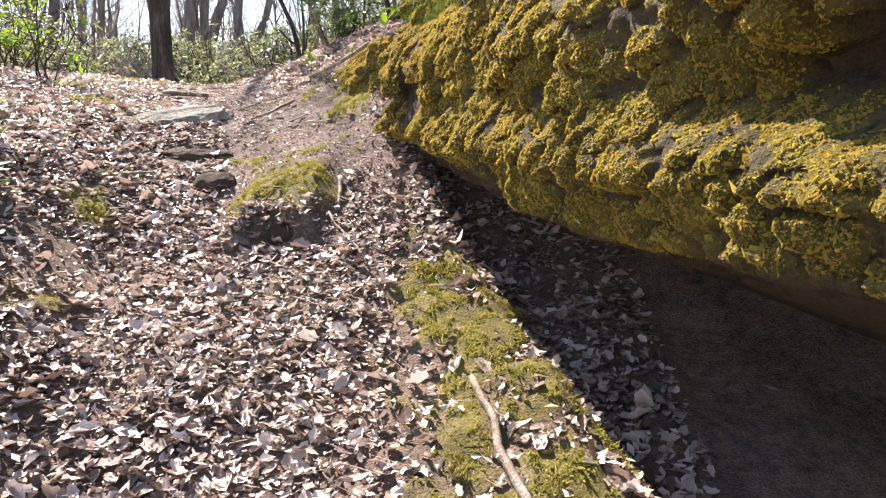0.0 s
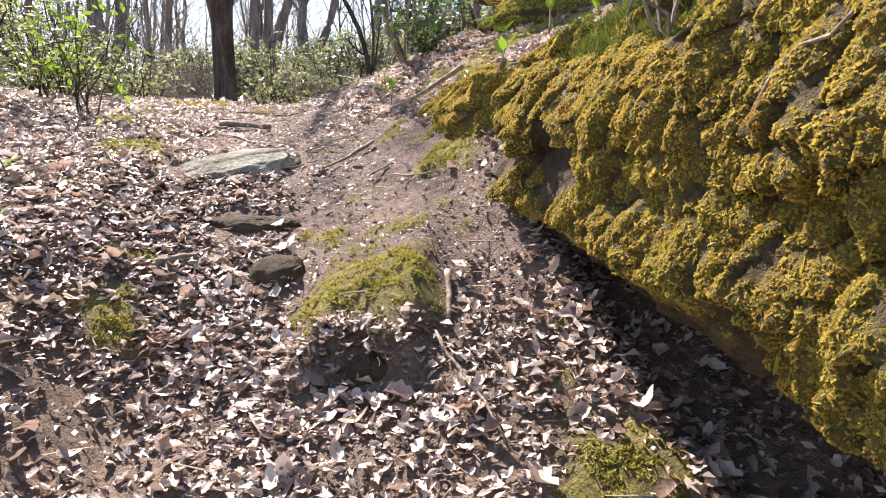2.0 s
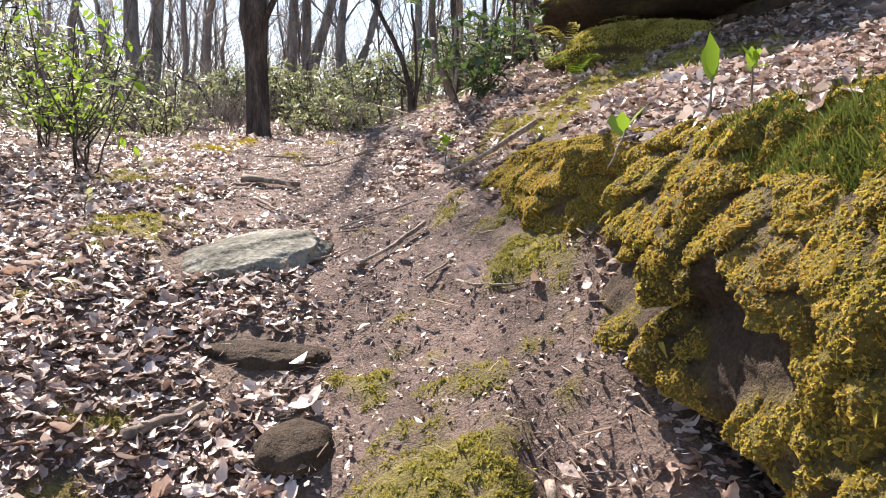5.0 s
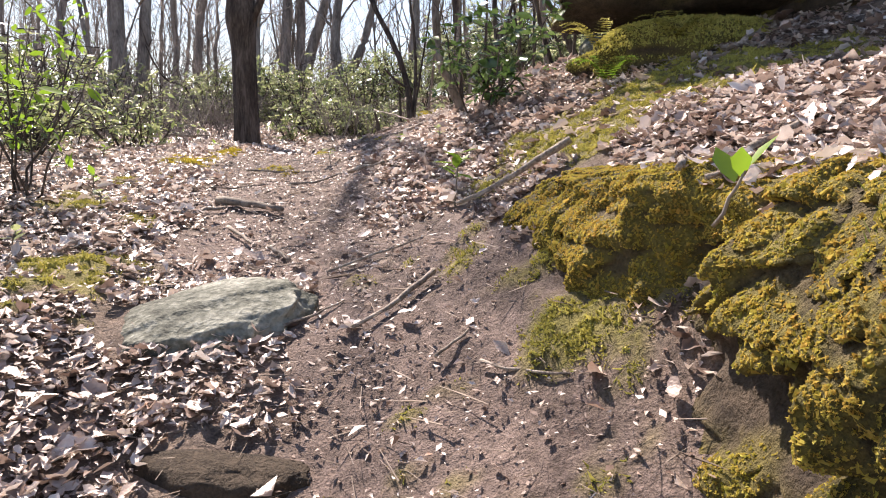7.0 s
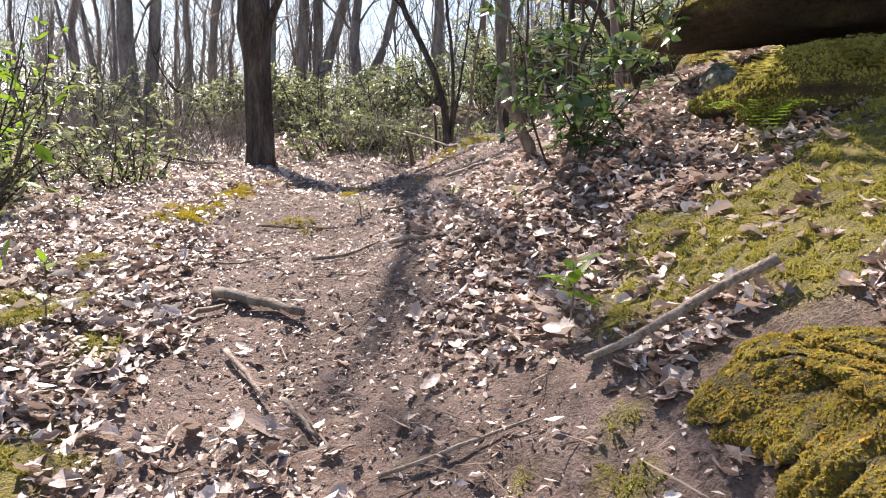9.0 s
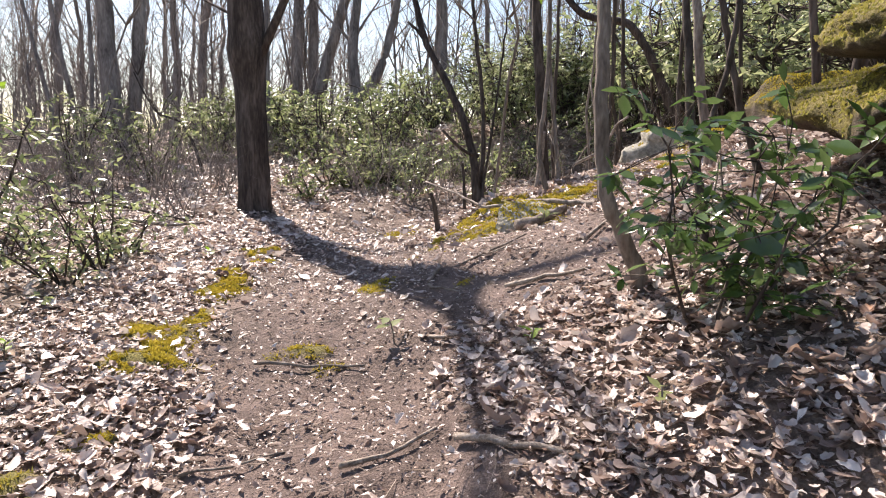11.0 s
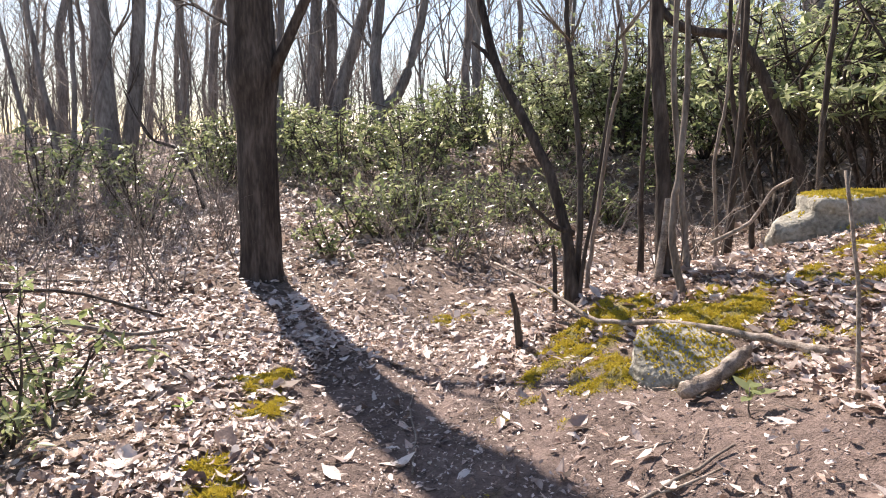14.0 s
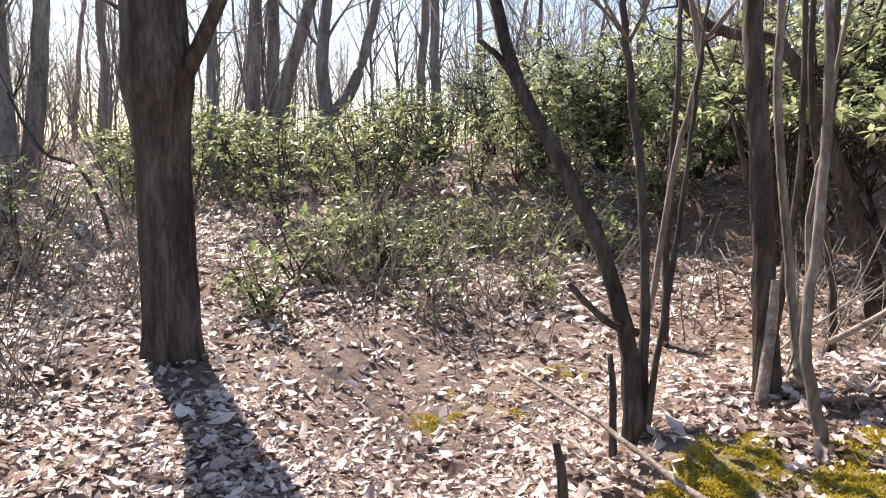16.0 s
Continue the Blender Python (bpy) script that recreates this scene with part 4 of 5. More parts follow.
t = stemmed("sapling", "smooth grey sapling curving from the bank", "tree", [("trunk", [(-1.29, 7.77, 2.18), (-1.40, 7.74, 2.43), (-1.48, 7.70, 2.58), (-1.51, 7.70, 2.92), (-1.51, 7.75, 3.23), (-1.51, 7.78, 3.46), (-1.52, 7.9, 4.6)], 0.033, 0.024)], M_BARKP)
t = stemmed("sapling", "slim grey sapling by the boulder", "tree", [("trunk", [(-0.64, 9.58, 2.6), (-0.73, 9.64, 3.09), (-0.79, 9.75, 3.84), (-0.80, 9.85, 4.44), (-0.8, 9.9, 5.4)], 0.034, 0.024)], M_BARKP)
t = stemmed("sapling", "dark sapling leaning on the bank", "tree", [("trunk", [(-1.01, 7.88, 2.25), (-1.05, 7.96, 2.54), (-1.09, 8.05, 2.81), (-1.11, 8.09, 3.08), (-1.13, 8.22, 3.54), (-1.15, 8.3, 4.6)], 0.022, 0.016), ("limb", [(-1.08, 8.0, 2.7), (-0.95, 8.1, 3.1), (-0.88, 8.2, 3.6), (-0.8, 8.3, 4.4)], 0.014, 0.009)], M_BARK)
stemmed("sapling", "bare sapling stem on the slope", "tree", [("trunk", [(-0.56, 8.53, 2.38), (-0.74, 8.59, 2.91), (-0.83, 8.63, 3.30), (-0.89, 8.68, 3.63), (-0.95, 8.7, 4.5)], 0.02, 0.014)], M_BARK)
for k, (x, y, h, lx) in enumerate([(-0.95, 13.2, 3.2, 0.1), (-0.2, 12.9, 3.4, -0.1), (0.3, 13.2, 3.5, 0.15), (-1.6, 13.6, 3.0, -0.05), (0.6, 10.6, 3.4, 0.1), (0.2, 10.2, 3.2, -0.15), (-1.1, 12.4, 3.2, 0.05), (-0.1, 9.0, 3.2, 0.1), (0.5, 9.4, 3.5, -0.1)]):
    z = land1(x, y)
    stemmed("sapling", "slender understory stem on the bank", "tree", [("trunk", [(x, y, z - 0.05), (x + lx, y, z + h * 0.4), (x + lx * 0.4, y + 0.1, z + h * 0.8), (x + lx * 1.5, y + 0.2, z + h * 1.2)], 0.03, 0.014)], M_BARK, "understory stems")
stemmed("old_rhododendron", "crooked dark rhododendron trunk arching from the thicket", "tree", [("trunk", [(0.3, 14.2, 2.2), (0.15, 14.2, 2.62), (-0.05, 14.2, 3.14), (-0.28, 14.2, 3.6), (-0.51, 14.2, 4.1), (-0.75, 14.2, 4.38), (-1.24, 14.2, 4.42), (-1.51, 14.2, 4.64), (-1.7, 14.3, 5.1)], 0.075, 0.035)], M_BARK)
stemmed("sapling", "thin pale sapling rising from the clump", "tree", [("trunk", [(-2.22, 11.5, 2.15), (-2.2, 11.6, 2.47), (-2.09, 11.6, 3.46), (-2.01, 11.6, 3.84), (-2.11, 11.6, 4.21), (-2.1, 11.6, 5.0)], 0.018, 0.012)], M_BARKP)
stemmed("sapling", "slim dark stem before the thicket", "tree", [("trunk", [(-0.85, 12.5, 2.2), (-0.88, 12.5, 2.57), (-1.02, 12.5, 3.16), (-1.15, 12.5, 3.82), (-1.2, 12.5, 4.8)], 0.026, 0.016)], M_BARK)
stemmed("sapling", "crooked thin stem before the thicket", "tree", [("trunk", [(-1.3, 11.9, 2.2), (-1.28, 11.9, 2.58), (-1.35, 11.9, 3.16), (-1.29, 11.9, 3.52), (-1.29, 11.9, 3.79), (-1.2, 11.9, 4.6)], 0.014, 0.01)], M_BARKP)
stemmed("fallen_branch", "long pale fallen branch across the moss", "branch", [("limb", [(-2.855, 11.3, 2.432), (-2.441, 10.85, 2.332), (-2.187, 10.45, 2.263), (-1.865, 10.2, 2.36), (-1.565, 10.0, 2.37), (-1.358, 9.8, 2.38), (-1.193, 9.65, 2.4)], 0.008, 0.026), ("twig", [(-1.865, 10.2, 2.36), (-1.815, 10.049999999999999, 2.278), (-1.745, 9.899999999999999, 2.238)], 0.011, 0.005)], M_STICK)
stemmed("log", "short weathered broken log", "log", [("limb", [(-1.908, 9.5, 2.25), (-1.768, 9.6, 2.28), (-1.574, 9.85, 2.34)], 0.04, 0.028)], M_STICK, jag=0.6)
stemmed("fallen_branch", "dark fallen branch in the leaves", "branch", [("limb", [(-6.131, 10.6, 2.219), (-5.817, 10.9, 2.17), (-5.055, 10.8, 2.053)], 0.016, 0.01)], M_BARK)
stemmed("fallen_branch", "grey fallen branch lying on the leaves", "branch", [("limb", [(-5.42, 10.3, 2.123), (-4.963, 10.3, 2.061), (-4.708, 10.5, 2.075)], 0.016, 0.01)], M_BARKP)
stemmed("snag", "thin upright dead grey stem", "stump", [("trunk", [(-1.39, 9.16, 2.36), (-1.40, 9.23, 2.77), (-1.46, 9.28, 3.16)], 0.008, 0.006)], M_STICK)
stemmed("dead_limb", "curving bare limb over the boulder", "branch", [("limb", [(-1.45, 11.3, 2.62), (-1.2, 11.35, 2.75), (-1.1, 11.3, 2.98), (-1.0, 11.25, 3.05)], 0.016, 0.01)], M_STICK)

# sticks on the ground: ends, radius
STICKS = [(-2.64, 6.53, -2.17, 6.36, 0.03), (-2.7, 6.09, -2.54, 6.42, 0.014), (-2.34, 6.03, -2.06, 5.74, 0.012), (-2.0, 5.74, -1.82, 5.56, 0.01), (-1.1, 5.14, -1.33, 4.84, 0.012), (-1.99, 7.11, -1.58, 6.84, 0.016), (-3.03, 7.8, -2.52, 7.88, 0.009), (-2.37, 7.0, -2.07, 7.2, 0.01),
          (-2.24, 8.01, -1.87, 7.84, 0.01), (-0.57, 2.01, -0.41, 2.46, 0.009), (-0.53, 3.38, -0.28, 2.94, 0.008), (-0.52, 3.65, -0.49, 3.43, 0.014), (-1.75, 3.76, -1.6, 3.97, 0.02), (-1.58, 4.86, -1.43, 5.08, 0.006), (-2.33, 8.87, -2.36, 8.67, 0.014), (-2.21, 8.77, -1.82, 9.0, 0.008),
          (-2.18, 8.82, -1.88, 8.89, 0.006), (-2.99, 9.32, -3.22, 10.33, 0.006), (-5.19, 10.45, -4.5, 10.6, 0.016), (-5.63, 11.36, -5.17, 11.2, 0.014), (-7.44, 11.93, -6.34, 11.89, 0.02), (-5.76, 10.63, -5.0, 10.65, 0.014), (-0.88, 4.61, -0.63, 4.45, 0.006), (-1.02, 4.65, -0.93, 4.75, 0.006), (-2.35, 8.63, -2.15, 8.4, 0.008), (-1.9, 8.3, -1.5, 8.1, 0.014),
          (-1.5, 8.5, -1.2, 8.9, 0.012), (-0.9, 2.3, -1.2, 2.6, 0.008), (-1.5, 3.0, -1.35, 3.4, 0.006), (-1.6, 5.4, -1.2, 5.5, 0.006), (-2.9, 6.9, -2.6, 7.1, 0.006), (0.3, 1.6, 0.15, 2.2, 0.018)]
for k, (x0, y0, x1, y1, r) in enumerate(STICKS):
    g = np.random.default_rng(300 + k)
    n = 7
    p = wander((x0, y0, 0), (x1, y1, 0), n, 0.12, g)
    p[:, 2] = land(p[:, 0], p[:, 1]) + r * 0.7 + 0.012 + np.abs(g.normal(0, 0.006, n))
    o = p[0].copy()
    ob = tagged(link("stick", mesh_from("stick", *tube(p - o, np.linspace(r, r * 0.6, n), 6, 0.3, k), M_BARKP if r >= 0.03 else M_STICK if k % 3 else M_BARKP)), "dead stick lying on the leaves" if r < 0.02 else "thick broken stick lying on the trail", "stick", "sticks on the ground")
    ob.location = o
stemmed("fallen_branch", "grey broken branch resting on the rock", "branch", [("limb", [(-1.08, 5.6, 1.72), (-0.98, 5.62, 1.76), (-0.86, 5.66, 1.83), (-0.74, 5.68, 1.91), (-0.6, 5.66, 2.0)], 0.01, 0.017)], M_STICK)

# fine twigs strewn over the ground
TWIG_T = np.array([(-0.5, -0.012, 0), (0.5, -0.008, 0.02), (0.5, 0.008, 0.02), (-0.5, 0.012, 0), (0, 0.0, 0.03), (0.1, 0.0, -0.01)])
g = np.random.default_rng(77)
n = 10000
x, y = g.uniform(-5, 0.6, n), g.uniform(0.6, 12.5, n)
x[6000:] = trail_x(y[6000:]) + g.normal(0.15, 0.6, n - 6000)
tw = scatter("twig_litter", TWIG_T, [(0, 5, 4), (4, 5, 1), (4, 2, 3), (3, 0, 4), (1, 2, 4)], np.stack([x, y, land(x, y) + g.uniform(0.01, 0.035, n)], 1), g.uniform(0, 6.28, n), g.normal(0, 0.08, n), g.normal(0, 0.08, n), 0.055 * g.lognormal(0, 0.5, n), M_TWIG)
tagged(link("twig_litter", tw), "thin dry twigs strewn over soil and leaves", "twigs", kind="stuff")

# ---- evergreen shrubs ----
RLEAF_T = np.array([(0, 0, 0), (0.15, 0.25, 0.02), (0.2, 0.58, 0.03), (0, 1.0, -0.03), (-0.2, 0.58, 0.03), (-0.15, 0.25, 0.02), (0, 0.45, -0.01)])


FLEAF_T = np.array([(0, 0, 0), (0.2, 0.5, 0.05), (0, 1.0, -0.03), (-0.2, 0.5, 0.05)])


def shrub_parts(height, spread_, stems, whorls, seed, leaf, per=7, gnarl=0.16, low=0.35, thick=1.0, fine=False, mat=None):
    """Stems and whorled leaves of an evergreen shrub, as two meshes."""
    g = np.random.default_rng(seed)
    s = Soup()
    tips = []
    for k in range(stems):
        a = g.uniform(0, 6.28)
        q = np.array([spread_ * math.cos(a) * g.uniform(0.3, 1), spread_ * math.sin(a) * g.uniform(0.3, 1), height * g.uniform(0.6, 1)])
        p = wander((g.normal(0, 0.05), g.normal(0, 0.05), -0.08), q, 7, gnarl, g)
        r = (0.007 + 0.008 * height) * thick
        s.add(*tube(p, np.linspace(r, r * 0.3, 7), 5))
        for j in range(max(1, whorls // stems)):
            i = g.integers(2, 7)
            e = p[i] + g.normal(0, 1, 3) * np.array([0.3, 0.3, 0.2]) * spread_ * 0.8
            e[2] = max(e[2], height * low * 0.4)
            b = wander(p[i], e, 3, gnarl, g)
            s.add(*tube(b, np.linspace(r * 0.35, 0.003, 3), 3))
            tips.append(e)
    tips = np.array(tips)
    n = len(tips) * per
    pos = np.repeat(tips, per, 0) + g.normal(0, 0.012, (n, 3))
    yaw = np.tile(np.arange(per) * 6.283 / per, len(tips)) + g.normal(0, 0.35, n)
    shape = (RLEAF_T, [(0, 1, 6), (1, 2, 6), (2, 3, 6), (3, 4, 6), (4, 5, 6), (5, 0, 6)]) if fine else (FLEAF_T, [(0, 1, 2), (0, 2, 3)])
    fol = scatter("foliage", *shape, pos, yaw, g.normal(-0.15, 0.5, n), g.normal(0, 0.5, n), leaf * g.lognormal(0, 0.25, n), mat or M_LAUREL)
    return s.mesh("stem", M_BARK), fol


def shrub(name, label, at_, parts, group="", scale=1.0, turn=0.0, category="shrub"):
    ob = thing(name, label, category, group, at_)
    ob.rotation_euler = (0, 0, turn)
    ob.scale = (scale,) * 3
    link("stem", parts[0], ob)
    link("foliage", parts[1], ob)
    return ob


low_laurel = [shrub_parts(0.7, 0.65, 7, 46, 400 + k, 0.08, 6) for k in range(4)]
tall_rhodo = [shrub_parts(2.3, 1.15, 10, 330, 420 + k, 0.1, 8, 0.2, 0.3, mat=M_RHODO) for k in range(3)]
high_rhodo = [shrub_parts(2.5, 1.25, 9, 230, 430 + k, 0.1, 8, 0.25, 1.4, 1.3, mat=M_RHODO) for k in range(2)]
mid_laurel = [shrub_parts(1.3, 0.8, 8, 110, 440 + k, 0.085, 7) for k in range(3)]
g = np.random.default_rng(55)


def plant(kinds_, name, label, group, spots_, lo, hi):
    for x, y in spots_:
        shrub(name, label, (x, y, land1(x, y) - 0.02), kinds_[g.integers(0, len(kinds_))], group, g.uniform(lo, hi), g.uniform(0, 6.28))


plant(low_laurel, "laurel", "low mountain laurel with glossy green leaves", "laurels behind the trail", [(g.uniform(-5.0, -2.6), g.uniform(13.6, 16.4)) for k in range(19)], 0.7, 1.1)
plant(low_laurel, "laurel", "low laurel among dry leaves", "laurels behind the trail", [(g.uniform(-4.4, -1.0), g.uniform(15.6, 17.0)) for k in range(9)], 0.7, 1.1)
plant(mid_laurel, "laurel", "green laurel thicket at the wood edge", "laurels of the wood edge", [(g.uniform(-9.5, -3.5), g.uniform(17.0, 22)) for k in range(26)], 0.8, 1.3)
plant(mid_laurel, "laurel", "scattered green laurel in the woods", "laurels of the wood edge", [(g.uniform(-18, -6.5), g.uniform(13, 24)) for k in range(16)], 0.7, 1.1)
for k in range(30):
    x, y = -2.4 + 1.05 * (k % 10) + g.normal(0, 0.3), 18.7 + 1.3 * (k // 10) + g.normal(0, 0.3)
    plant(tall_rhodo if k % 10 < 4 or k > 19 else high_rhodo, "rhododendron", "dense tall rhododendron with leathery leaves", "rhododendron thicket", [(x, y)], 0.72 + 0.05 * (k % 10), 0.85 + 0.05 * (k % 10))
plant(mid_laurel, "rhododendron", "low rhododendron hanging over the hollow", "rhododendron thicket", [(-3.6 + 0.8 * k + g.normal(0, 0.2), 17.9 + g.normal(0, 0.25)) for k in range(10)], 0.75, 1.0)
plant(high_rhodo, "rhododendron", "tall rhododendron overhanging the bank", "rhododendron thicket", [(1.6, 13.8), (2.2, 12.6), (2.8, 14.6), (1.2, 15.2), (3.4, 13.2), (2.6, 11.4), (0.4, 16.2), (1.9, 10.2), (3.0, 9.6)], 1.0, 1.3)
plant(low_laurel, "laurel", "small laurel beside the trail", "laurels beside the trail", [(-4.62, 8.55), (-4.75, 9.1), (-5.1, 8.0), (-4.9, 9.6), (-5.6, 9.2), (-4.5, 7.3)], 0.7, 1.0)
plant(mid_laurel, "laurel", "leafy laurel on the bank", "laurels beside the trail", [(-5.6, 7.6), (-5.9, 8.8), (-6.6, 9.8), (-4.5, 6.0), (-5.4, 5.6)], 0.8, 1.0)
bush = shrub_parts(0.95, 0.62, 7, 110, 470, 0.085, 6, 0.22, thick=0.6, fine=True, mat=M_GLOSS)
shrub("rhododendron", "gnarled rhododendron with shiny leaves on the slope", (-1.12, 7.3, land1(-1.12, 7.3)), bush, scale=0.85)


def sprig(label, at_, n, leaf, mat, seed, up=0.6, stem=0.12, name="seedling", width=1.0):
    """A few leaves round a short stalk."""
    g = np.random.default_rng(seed)
    ob = thing(name, label, "plant", at=at_)
    top = np.array([g.normal(0, 0.02), g.normal(0, 0.02), stem])
    link("stalk", mesh_from("stalk", *tube(wander((0, 0, -0.04), top, 5, 0.2, g), np.linspace(0.005, 0.003, 5), 5), M_BARKP), ob)
    for k in range(n):
        v = RLEAF_T * np.array([1.3 * width, 1, 1]) * leaf * g.uniform(0.7, 1.15)
        a, e = k * 2.4 + g.normal(0, 0.3), up + g.normal(0, 0.2)
        m = Matrix.Rotation(a, 3, "Z") @ Matrix.Rotation(e, 3, "X")
        v = np.array([(m @ Vector(q))[:] for q in v]) + top * (0.5 + 0.5 * (k + 1) / n)
        link("leaf", mesh_from("leaf", v, [(0, 1, 6), (1, 2, 6), (2, 3, 6), (3, 4, 6), (4, 5, 6), (5, 0, 6)], mat), ob)
    return ob


sprig("bright green seedling with spreading leaves", (-1.12, 5.86, land1(-1.12, 5.86)), 11, 0.11, M_FRESH, 1, 0.2, 0.24, width=0.7)
sprig("single upright fresh green leaf on the rock", (-0.15, 3.89, 1.98), 2, 0.13, M_FRESH, 2, 1.25, 0.06, width=0.7)
sprig("fresh yellow green leaves on the rock", (-0.36, 4.2, 1.84), 3, 0.11, M_FRESH, 3, 0.8, 0.08)
sprig("green leaves beside the trail", (-1.95, 2.95, land1(-1.95, 2.95)), 8, 0.15, M_FRESH, 4, 0.2, 0.16)
sprig("young green leaves on the bank", (-2.55, 4.0, land1(-2.55, 4.0)), 5, 0.13, M_FRESH, 5, 0.3, 0.12)
sprig("large rhododendron leaves at the trail edge", (-1.18, 7.6, land1(-1.18, 7.6)), 7, 0.17, M_GLOSS, 6, 0.3, 0.25)
sprig("green rhododendron sprig on the slope", (-1.02, 7.85, land1(-1.02, 7.85)), 8, 0.14, M_GLOSS, 7, 0.3, 0.4)
sprig("pale sprig beside the soil", (-2.42, 8.1, land1(-2.42, 8.1)), 5, 0.09, M_LAUREL, 8, 0.3, 0.12)
sprig("small sprig on the soil slope", (-1.7, 9.25, land1(-1.7, 9.25)), 6, 0.09, M_LAUREL, 9, 0.3, 0.1)
for k, (x, y) in enumerate([(-1.35, 6.9), (-1.75, 7.6), (-3.0, 6.0), (-3.3, 6.3), (-2.9, 5.2), (-4.2, 9.6), (-0.6, 10.9), (-4.0, 7.4), (-2.2, 3.5), (0.1, 4.4)]):
    sprig("small green seedling among dead leaves", (x, y, land1(x, y) if x < 0 else 2.05), 5, 0.07, M_FRESH if k % 2 else M_LAUREL, 20 + k, 0.4, 0.1)

# twig with large leaves that hangs over the trail
hang = thing("hanging_twig", "overhanging rhododendron twig with big green leaves", "branch", at=(-1.51, 7.76, 3.5))
link("twig", mesh_from("twig", *tube([(0, 0, 0), (-0.15, -0.03, 0.1), (-0.3, -0.05, 0.06), (-0.42, -0.06, -0.04)], [0.006, 0.005, 0.004, 0.003], 6), M_BARKP), hang)
g = np.random.default_rng(12)
for k in range(11):
    a = g.uniform(0, 6.28)
    m = Matrix.Rotation(a, 3, "Z") @ Matrix.Rotation(-g.uniform(0.5, 1.3), 3, "X")
    v = np.array([(m @ Vector(q))[:] for q in RLEAF_T * np.array([1.6, 1, 1]) * g.uniform(0.09, 0.15)]) + np.array([-0.42 + g.uniform(0, 0.16), -0.06, -0.03 + g.uniform(-0.02, 0.06)])
    link("leaf", mesh_from("leaf", v, [(0, 1, 6), (1, 2, 6), (2, 3, 6), (3, 4, 6), (4, 5, 6), (5, 0, 6)], M_FRESH), hang)

# sparse bright leaved shrub on the left bank
yl = shrub_parts(1.25, 0.6, 6, 38, 480, 0.075, 3, 0.25, thick=0.45, fine=True)
yl[1].materials.clear()
yl[1].materials.append(M_FRESH)
shrub("spicebush", "thin twiggy shrub with fresh yellow green leaves", (-3.45, 5.9, land1(-3.45, 5.9)), yl)
shrub("spicebush", "thin twiggy shrub with fresh spring leaves", (-4.4, 7.1, land1(-4.4, 7.1)), yl, scale=0.9, turn=2.0)
for k, (x, y) in enumerate([(-4.1, 6.4), (-3.9, 5.2), (-5.0, 8.0), (-4.9, 4.8)]):
    shrub("spicebush", "twiggy shrub with a few fresh leaves", (x, y, land1(x, y)), yl, scale=0.8 + 0.1 * k, turn=1.3 * k)


def fern(at_, seed, label, mat):
    g = np.random.default_rng(seed)
    ob = thing("fern", label, "fern", at=at_)
    for k in range(9):
        a = g.uniform(0, 6.28)
        s = Soup()
        L = g.uniform(0.16, 0.28)
        for i in range(14):
            t = i / 14
            c = np.array([0, t * L, 0.1 * math.sin(t * 2.4)])
            w = 0.05 * (1 - t) + 0.006
            for sg in (-1, 1):
                s.add([c, c + (sg * w, 0.012, 0.004), c + (sg * w * 0.9, 0.02, 0.0), c + (0, 0.012, 0)], [(0, 1, 2, 3)])
        v = np.concatenate(s.v)
        ca, sa = math.cos(a), math.sin(a)
        v = np.stack([v[:, 0] * ca - v[:, 1] * sa, v[:, 0] * sa + v[:, 1] * ca, v[:, 2]], 1)
        link("frond", mesh_from("frond", v, s.f, mat), ob)
    return ob


fern((-0.42, 6.72, 2.55), 1, "pale fern on the mossy boulder", M_MOSSG)
fern((-0.37, 6.7, 2.36), 2, "bright green fern at the boulder foot", M_FRESH)
fern((0.0, 6.75, 2.6), 3, "fern tuft in the rock crevice", M_MOSSG)

# hair moss on the brow of the overhanging rock
g = np.random.default_rng(91)
n = 9000
y = g.normal(3.4, 0.2, n)
x = rock_line(y) + 0.05 + np.abs(g.normal(0.0, 0.11, n))
tops = [rock.ray_cast(Vector((a, b, 4)), Vector((0, 0, -1))) for a, b in zip(x, y)]
z = np.array([q[1].z if q[0] else 1.9 for q in tops])
HAIR_T = np.array([(-0.06, 0, 0), (0.06, 0, 0), (0, 0.12, 1.0)])
hm = scatter("hair_moss", HAIR_T, [(0, 1, 2)], np.stack([x, y, z - 0.004], 1), g.uniform(0, 6.28, n), g.normal(0.3, 0.5, n), g.normal(0, 0.5, n), 0.028 * g.lognormal(0, 0.3, n), M_HAIR)
tagged(link("hair_moss", hm), "tall dark green hair moss on the rock brow", "moss", kind="stuff")

# bare bushlet rooted on the rock
twiggy = thing("bushlet", "leafless grey bushlet rooted on the mossy rock", "shrub", at=(0.13, 3.08, 1.84))
for k in range(9):
    a = g.uniform(0, 6.28)
    p = wander((g.normal(0, 0.03), g.normal(0, 0.05), -0.06), (0.22 * math.cos(a), 0.22 * math.sin(a), g.uniform(0.3, 0.55)), 7, 0.3, g)
    link("stem", mesh_from("stem", *tube(p, np.linspace(0.0065, 0.0025, 7), 5, 0.2, k), M_BARKP), twiggy)

